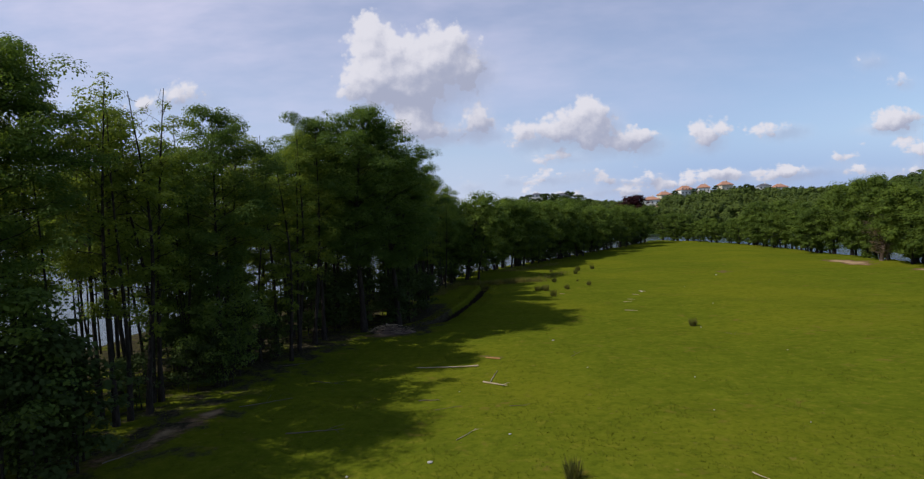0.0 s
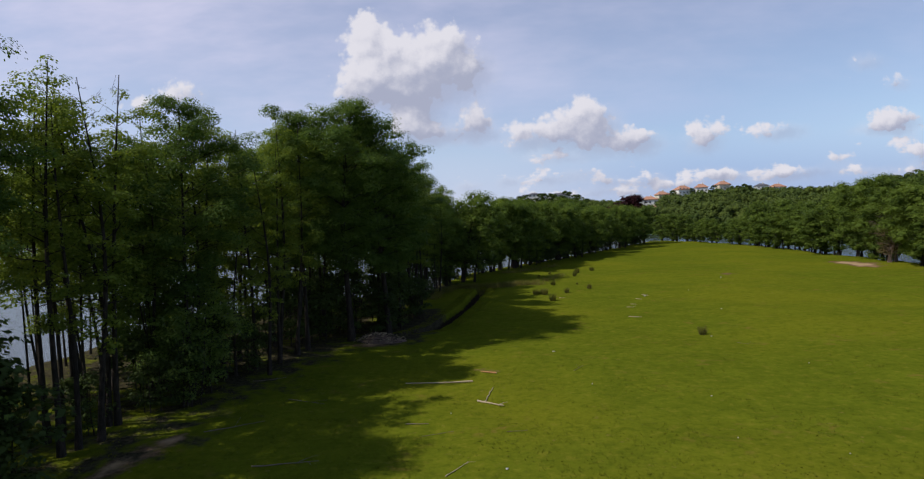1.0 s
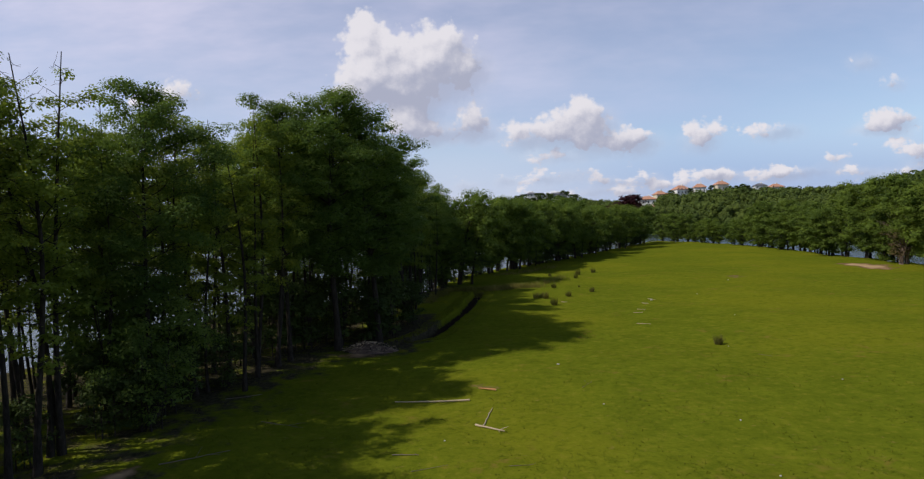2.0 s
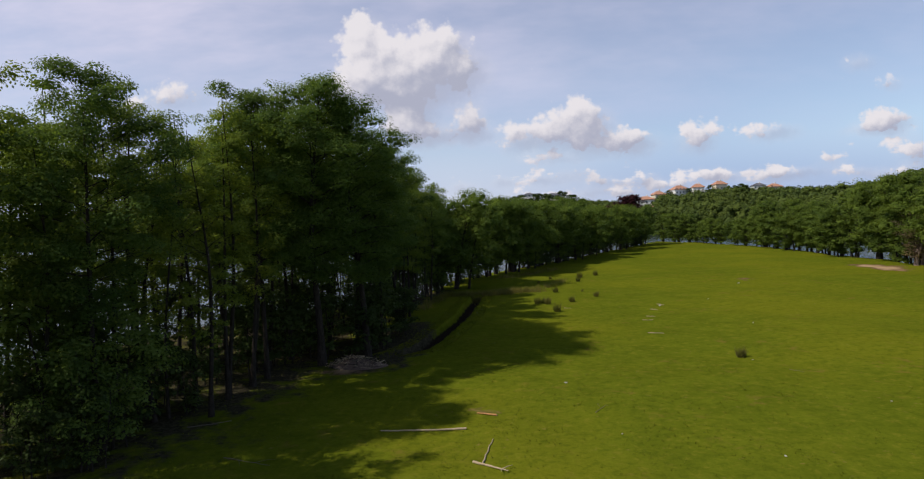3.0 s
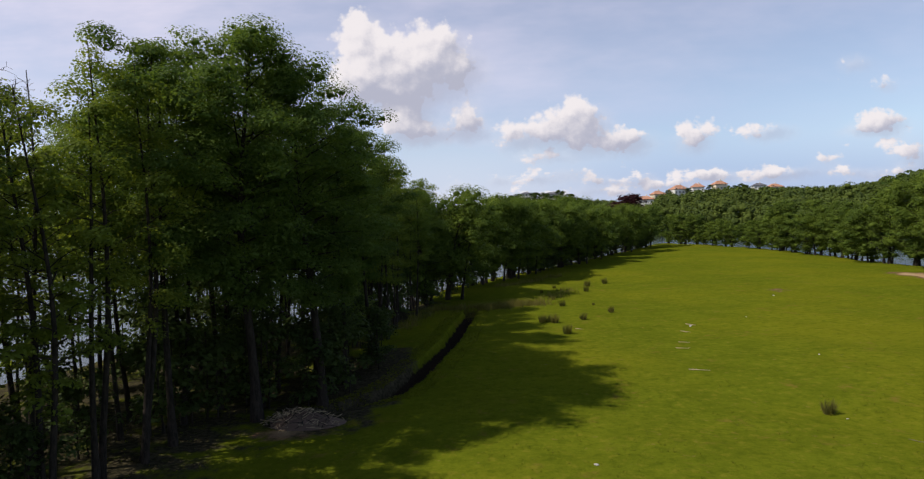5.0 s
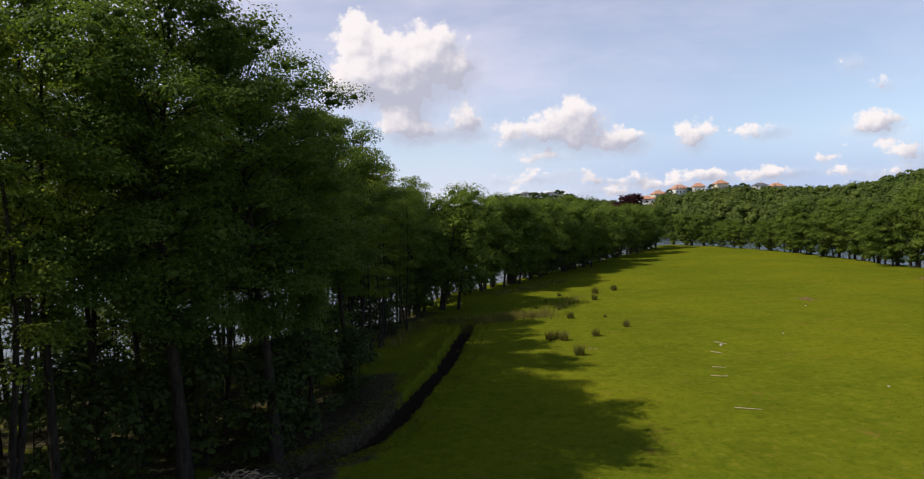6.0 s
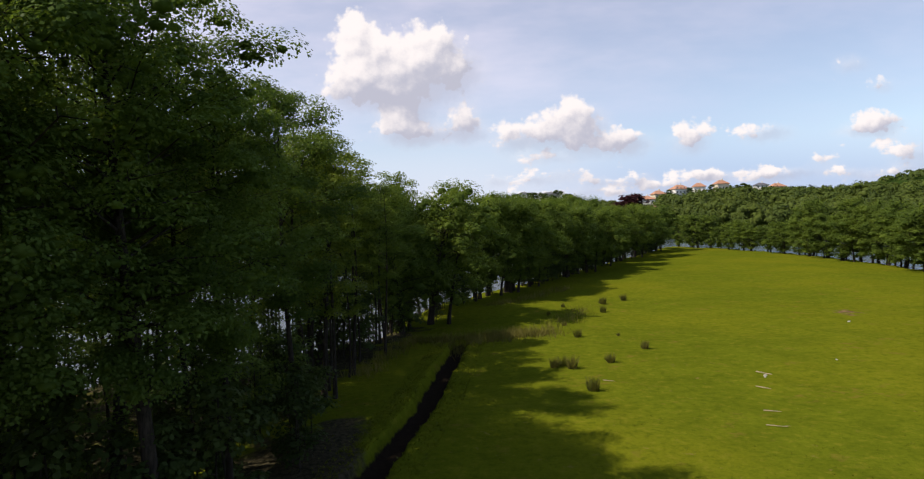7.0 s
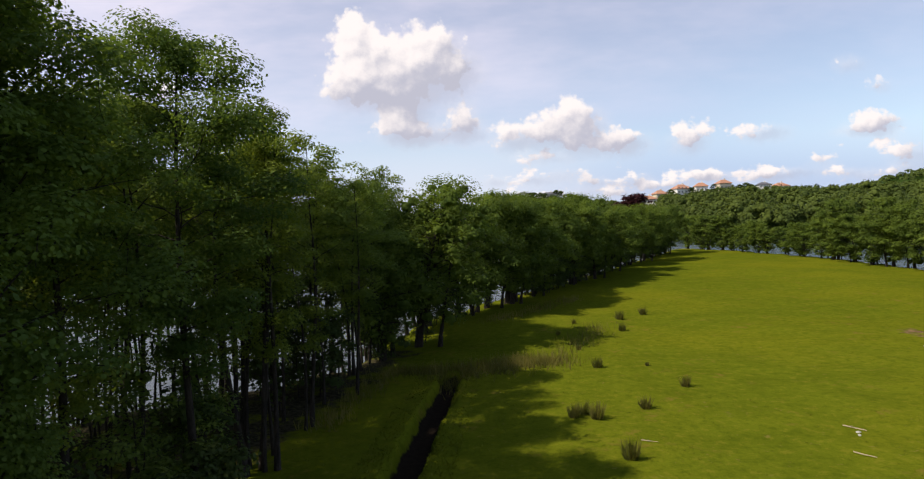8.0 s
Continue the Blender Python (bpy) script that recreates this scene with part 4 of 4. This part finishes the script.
hill_trees = [{"tree": make_tree("hill_tree", "round dark tree among the houses on the hill", LEAF_SHADE, 95 + k, 9.5, 0.8, 4.2, 1500, 0.7, 0.2, group="trees on the hill", limbs=20, tuft=1.5, sprays=45, twigs=1)} for k in range(2)]
beech = {"tree": make_tree("copper_beech_tree", "tall copper beech with dark purple-red leaves", LEAF_COPPER, 90, 14, 1.2, 6.0, 5200, 0.75, 0.3, limbs=50, tuft=1.7, sprays=200, shape=0.42)}
plant(beech, 0.87 + 0.235 * 300, 300, 0, 1.4, 0.72)
for s, d, size in ((0.062, 556, 1.1), (0.071, 552, 1.15), (0.094, 552, 0.9), (0.133, 556, 0.85), (0.140, 558, 0.85), (0.150, 548, 1.0), (0.402, 508, 0.7), (0.412, 512, 0.8), (0.421, 512, 0.7), (0.030, 540, 1.1), (0.045, 545, 1.0), (0.333, 498, 0.7), (0.366, 500, 0.75), (0.300, 490, 0.8),
                   (0.078, 545, 0.95), (0.086, 548, 0.85), (0.102, 546, 0.95), (0.110, 550, 0.8), (0.118, 545, 0.95), (0.126, 548, 0.9), (0.156, 545, 0.95), (0.020, 540, 0.95), (0.166, 540, 0.8)):
    plant(rng.choice(hill_trees), s * d, d, rng.uniform(0, 360), size, rng.uniform(0.8, 1.15))


# Models that no place has taken are dropped.
for models in (dense, slim, sparse, poles, full, fill, oaks, bushes, saplings, bank, shore, hill_trees):
    for model in models:
        if model.get("first", True):
            for ob in list(model["tree"].children) + [model["tree"]]:
                bpy.data.objects.remove(ob)


# ---------------------------------------------------------------- meadow: rushes, dead wood, stones
def make_rush(seed, tall, wide, count):
    rng = np.random.default_rng(seed)
    angle, r = rng.uniform(0, 2 * np.pi, count), np.sqrt(rng.uniform(0, 1, count)) * wide * 0.42
    foot = np.stack([r * np.cos(angle), r * np.sin(angle), np.full(count, -0.03)], 1)
    high = tall * rng.uniform(0.35, 1.08, count)
    lean = np.stack([np.cos(angle), np.sin(angle)], 1) * (r / wide * rng.uniform(0.05, 0.75, count))[:, None] * tall + rng.normal(size=(count, 2)) * 0.05
    tip = foot + np.concatenate([lean, high[:, None]], 1)
    side = np.stack([-np.sin(angle + 0.7), np.cos(angle + 0.7), 0 * angle], 1) * 0.010
    middle = (foot * 0.55 + tip * 0.45) + np.array([0, 0, 0.06])
    verts = np.stack([foot - side, foot + side, middle + side, tip, middle - side], 1).reshape(-1, 3)
    return mesh_of("rush_tuft", verts, np.arange(count * 5).reshape(-1, 5), RUSH)


rush_meshes = [make_rush(k, 0.66, 0.46, 130) for k in range(4)]
for k, (x, y, size) in enumerate(((13.3, 38.2, 0.95), (6.25, 57.8, 1.15), (5.45, 58.0, 1.0), (5.9, 58.3, 0.9), (6.55, 54.1, 1.15), (8.35, 58.9, 0.95), (7.85, 65.6, 1.0), (10.85, 61.8, 0.9), (11.5, 75.6, 1.05), (14.6, 82.0, 1.15),
                                  (12.5, 80.4, 1.25), (7.7, 69.9, 0.6), (10.3, 65.6, 0.4), (2.9, 15.6, 1.0), 
                                  (8.9, 78.8, 0.7), (7.2, 74.6, 0.6))):
    ob = tagged(new("rush_tuft", rush_meshes[k % 4]), "dark green clump of rushes standing in grazed grass", "rushes", "rush clumps on the meadow")
    ob.matrix_basis = Matrix.Translation((x, y, on_ground(x, y))) @ pose(0, 0, 0, 0, 0, k * 77) @ Matrix.Diagonal((size, size, size * 0.92, 1))


def make_tall_grass():
    """Uncut straw-coloured grass along the head of the ditch and the foot of the shore trees."""
    rng = np.random.default_rng(12)
    spots = []
    for ax, ay, bx, by, wide, number in ((0.2, 65.2, 6.0, 67.0, 1.5, 3400), (6.0, 67.4, 10.2, 77.0, 1.2, 500), (-2.2, 66.0, 0.2, 65.2, 0.5, 700), (-4.0, 58.0, -2.4, 66.0, 0.8, 900), (3.0, 80.0, 11.0, 92.0, 1.0, 1100)):
        s = rng.uniform(0, 1, number)
        clump = 0.5 + 0.5 * np.sin(s * 37 + 2 * np.sin(s * 11))
        s = s[rng.uniform(size=number) < clump + 0.15]
        spots.append(np.stack([ax + (bx - ax) * s, ay + (by - ay) * s], 1) + rng.normal(size=(len(s), 2)) * wide * 0.5)
    xy = np.concatenate(spots)
    count = len(xy)
    foot = np.concatenate([xy, height(xy[:, 0], xy[:, 1])[:, None] - 0.02], 1)
    angle = rng.uniform(0, 2 * np.pi, count)
    side = np.stack([np.cos(angle), np.sin(angle), 0 * angle], 1) * 0.020
    tall = rng.uniform(0.25, 0.62, (count, 1))
    tip = foot + np.concatenate([rng.normal(size=(count, 2)) * 0.12, tall], 1)
    verts = np.stack([foot - side, foot + side, tip], 1).reshape(-1, 3)
    ob = new("tall_grass", mesh_of("tall_grass", verts, np.arange(count * 3).reshape(-1, 3), STRAW))
    tagged(ob, "uncut straw-coloured grass fringe along the ditch head", "grass", kind="stuff")


make_tall_grass()


def settle(ob, x, y, z):
    """Puts a thing's origin at its base; its parts stay where they lie."""
    ob.matrix_basis = Matrix.Translation((x, y, z))
    for child in ob.children:
        child.matrix_basis = Matrix.Translation((-x, -y, -z))


def make_branch(a, b, girth, mat, label, seed, forks=0, name="fallen_branch"):
    """A dead branch that lies on the turf from a to b, with broken side twigs."""
    rng = np.random.default_rng(seed)
    a, b = np.array(a, float), np.array(b, float)
    long, s = np.linalg.norm(b - a), np.linspace(0, 1, 7)
    across = np.array([-(b - a)[1], (b - a)[0]]) / long
    xy = a + (b - a) * s[:, None] + across * (rng.normal(size=7) * 0.007 * long)[:, None]
    z = height(xy[:, 0], xy[:, 1]) + girth * 0.7 + 0.01
    thick = girth * (1 - 0.55 * s) * rng.uniform(0.88, 1.1, 7)
    lines = [(np.concatenate([xy, z[:, None]], 1), thick), ]
    ob = thing(name, label, "branch", "dead wood on the meadow")
    ends = [(lines[0][0][0] * 1, thick[0]), (lines[0][0][-1] * 1, thick[-1])]
    part("stem", mesh_of("stem", *tubes(lines, 8), mat, True), mat, ob)
    for end, r in ends:
        way = (b - a) / long
        disc = [(*(end[:2] + across * math.cos(t) * r), end[2] + math.sin(t) * r) for t in np.linspace(0, 2 * np.pi, 8, endpoint=False)]
        part("cut_end", mesh_of("cut_end", disc, [tuple(range(8))], PALEWOOD), PALEWOOD, ob)
    for k in range(forks):
        p = lines[0][0][rng.integers(2, 6)]
        turn = (1 if k % 2 else -1) * rng.uniform(0.6, 1.2)
        way = (b - a) / long * math.cos(turn) + across * math.sin(turn)
        span = long * rng.uniform(0.18, 0.4)
        q = np.array([*(p[:2] + way * span), p[2] + rng.uniform(0.0, 0.14)])
        part("twig", mesh_of("twig", *tubes([(np.stack([p, (p + q) / 2 + (0, 0, 0.02), q]), np.array([0.45, 0.32, 0.18]) * girth)], 5), mat, True), mat, ob)
    settle(ob, float(a[0]), float(a[1]), on_ground(float(a[0]), float(a[1])))
    return ob


PALE_LABEL, GREY_LABEL = "bleached barkless branch lying on the grass", "grey dead branch lying on the grass"
for k, (ax, ay, bx, by, girth, mat, label, forks) in enumerate((
    (0.3, 28.6, -2.6, 28.9, 0.066, PALEWOOD, "long straight bleached pole lying on the grass", 0), (0.55, 25.9, 1.5, 25.1, 0.065, PALEWOOD, PALE_LABEL, 2), (1.35, 29.9, 0.65, 30.2, 0.07, REDWOOD, "short split reddish log on bare earth", 0),
    (0.80, 25.7, 1.15, 27.6, 0.04, PALEWOOD, "thin bleached stick lying on the grass", 0), (-0.25, 18.6, 0.35, 19.6, 0.025, PALEWOOD, PALE_LABEL, 1), (-1.9, 23.2, -1.1, 23.1, 0.045, DEADWOOD, GREY_LABEL, 1),
    (1.5, 22.0, 2.2, 22.1, 0.022, DEADWOOD, GREY_LABEL, 1), (-5.9, 19.7, -4.0, 19.9, 0.05, DEADWOOD, GREY_LABEL, 2), (7.45, 15.7, 7.75, 15.2, 0.03, PALEWOOD, PALE_LABEL, 1), (10.55, 44.4, 11.4, 44.1, 0.035, PALEWOOD, PALE_LABEL, 0),
    (4.75, 29.6, 5.3, 30.4, 0.022, DEADWOOD, GREY_LABEL, 2), (-1.2, 21.9, -0.2, 22.2, 0.022, DEADWOOD, GREY_LABEL, 1), (14.5, 56.6, 14.95, 56.0, 0.045, PALEWOOD, PALE_LABEL, 1), (13.4, 54.2, 13.8, 53.7, 0.04, PALEWOOD, PALE_LABEL, 0),
    (7.25, 55.5, 7.75, 55.3, 0.03, PALEWOOD, PALE_LABEL, 0), (12.2, 50.9, 12.75, 50.7, 0.035, PALEWOOD, PALE_LABEL, 0), (11.5, 49.2, 12.1, 48.9, 0.03, PALEWOOD, PALE_LABEL, 1), (14.2, 35.5, 14.6, 34.9, 0.018, DEADWOOD, GREY_LABEL, 2),
    (-8.6, 22.6, -6.9, 23.6, 0.04, DEADWOOD, GREY_LABEL, 2), (-10.6, 17.4, -9.9, 18.6, 0.05, DEADWOOD, GREY_LABEL, 2), (-7.0, 26.6, -5.4, 26.0, 0.03, DEADWOOD, GREY_LABEL, 2), (-9.5, 29.5, -8.2, 30.2, 0.04, DEADWOOD, GREY_LABEL, 1),
)):
    make_branch((ax, ay), (bx, by), girth * (0.42 if mat is DEADWOOD else 0.55 if mat is REDWOOD else 0.60), mat, label, 100 + k, forks)


def make_brush_pile(x, y, wide, deep, tall, count):
    """A rounded heap of small dead branches over rotted leaves and earth."""
    rng = np.random.default_rng(31)
    pile = thing("brush_pile", "low heap of grey-brown dead brushwood at the wood's edge", "brush pile")
    base = on_ground(x, y)
    rings, round_ = np.linspace(0, 1, 9), np.linspace(0, 2 * np.pi, 28, endpoint=False)
    verts = [(x + r * wide * 0.55 * math.cos(t) * (1 + 0.14 * math.sin(3 * t + 1)), y + r * deep * 0.55 * math.sin(t), base - 0.05 + 0.8 * tall * (1 - r * r) ** 1.3 * (1 + 0.18 * math.sin(5 * t + 6 * r))) for r in rings for t in round_]
    k, j = np.meshgrid(np.arange(8), np.arange(28), indexing="ij")
    k, j, j2 = k.ravel() * 28, j.ravel(), (j.ravel() + 1) % 28
    part("mound", mesh_of("mound", verts, np.stack([k + j, k + 28 + j, k + 28 + j2, k + j2], 1), LITTER, True), LITTER, pile)
    for k in range(count):
        angle, r = rng.uniform(0, 2 * np.pi), math.sqrt(rng.uniform(0, 1)) * 0.98
        cx, cy = r * wide * 0.52 * math.cos(angle), r * deep * 0.52 * math.sin(angle)
        level = base + 0.8 * tall * max(0.0, 1 - r * r) ** 1.3
        turn, long = rng.uniform(0, 2 * np.pi), rng.uniform(0.12, 0.62)
        way = np.array([math.cos(turn), math.sin(turn), rng.normal() * 0.20]) * long / 2
        mid = np.array([x + cx, y + cy, level + rng.uniform(0.02, 0.14)])
        line = np.stack([mid - way, mid + rng.normal(size=3) * 0.05, mid + way])
        line[:, 2] = np.maximum(line[:, 2], base + 0.02)
        girth = rng.uniform(0.006, 0.017)
        mat = PALEWOOD if k % 3 == 0 else BARK if k % 2 else DEADWOOD
        part("branch", mesh_of("branch", *tubes([(line, np.array([1.0, 0.85, 0.5]) * girth)], 5), mat, True), mat, pile)
    settle(pile, x, y, base)


make_brush_pile(-5.3, 38.3, 2.8, 1.9, 0.50, 230)


def make_stone(seed, size):
    rng = np.random.default_rng(seed)
    bm = bmesh.new()
    bmesh.ops.create_icosphere(bm, subdivisions=2, radius=size)
    for v in bm.verts:
        v.co *= 1 + 0.22 * noise.noise(v.co * (2.2 / size) + Vector((seed, 0, 0)))
        v.co.z *= 0.55
    me = bpy.data.meshes.new("stone")
    bm.to_mesh(me)
    bm.free()
    me.materials.append(STONE)
    return me


stone_meshes = [make_stone(k, 0.05) for k in range(3)]
for k, (x, y, size) in enumerate(((-0.9, 16.8, 1.3), (1.4, 18.9, 0.8), (-3.1, 16.2, 0.8), (4.3, 33.6, 1.1), (14.6, 55.9, 1.4), (14.45, 55.6, 1.0), (25.5, 67.9, 1.5), (13.6, 37.6, 0.7), (5.2, 27.6, 0.6), (9.2, 25.4, 0.7),
                                  (17.5, 46.5, 0.8), (15.2, 30.2, 0.6), (8.4, 21.0, 0.6), (19.0, 58.0, 0.9), (-0.4, 24.3, 0.5), (11.0, 19.8, 0.5))):
    ob = tagged(new("stone", stone_meshes[k % 3]), "small pale stone lying in the short grass", "stone", "stones on the meadow")
    ob.matrix_basis = Matrix.Translation((x, y, on_ground(x, y) + 0.02)) @ pose(0, 0, 0, 0, 0, k * 50) @ Matrix.Diagonal((size * 1.3, size, size, 1))


def make_grass():
    """Short tufts of turf over the nearer meadow."""
    rng = np.random.default_rng(5)
    count = 80000
    y = 12 + 75 * rng.uniform(0, 1, count) ** 1.5
    x = rng.uniform(-1, 1, count) * (6 + 0.78 * y) + 1.0
    keep = (inside_by(x, y, SHORE) > 1.0) & (soil_at(x, y) < 0.35) & (from_line(x, y, DITCH) > 0.9) & (noise_field(x, y) > rng.uniform(-0.8, 0.9, count))
    x, y = x[keep], y[keep]
    # Longer tufts hang over the ditch's rims.
    s = rng.uniform(0, len(DITCH) - 1.001, 3600)
    k = s.astype(int)
    line = np.array(DITCH)
    rim = line[k] + (line[k + 1] - line[k]) * (s - k)[:, None]
    side_of = np.where(rng.uniform(size=3600) < 0.5, -1, 1) * rng.uniform(0.60, 1.6, 3600)
    x, y = np.concatenate([x, rim[:, 0] + side_of]), np.concatenate([y, rim[:, 1]])
    longer = np.concatenate([np.ones(len(x) - 3600), np.full(3600, 1.15)])[:, None]
    z = height(x, y)
    count = len(x)
    foot = np.stack([x, y, z - 0.01], 1)
    verts = []
    for blade in range(4):
        angle = rng.uniform(0, 2 * np.pi, count)
        way = np.stack([np.cos(angle), np.sin(angle), 0 * angle], 1)
        across = np.stack([-np.sin(angle), np.cos(angle), 0 * angle], 1)
        size = rng.uniform(0.03, 0.075, (count, 1)) * longer
        start = foot + way * rng.uniform(0, 0.05, (count, 1))
        verts.append(np.stack([start - across * size * 0.22, start + across * size * 0.22, start + way * size * 0.7 + np.array([0, 0, 0.8]) * size * longer ** 0.5], 1))
    verts = np.stack(verts, 1).reshape(-1, 3)
    ob = new("grass", mesh_of("grass", verts, np.arange(len(verts)).reshape(-1, 3), GRASS))
    tagged(ob, "short grazed meadow grass in uneven tufts", "grass", kind="stuff")


def noise_field(x, y):
    return np.sin(x * 0.8 + 1.7 * np.sin(y * 0.45)) * np.sin(y * 0.9 + 1.3 * np.sin(x * 0.6)) + 0.4 * np.sin(x * 3.1 + y * 2.3)


make_grass()
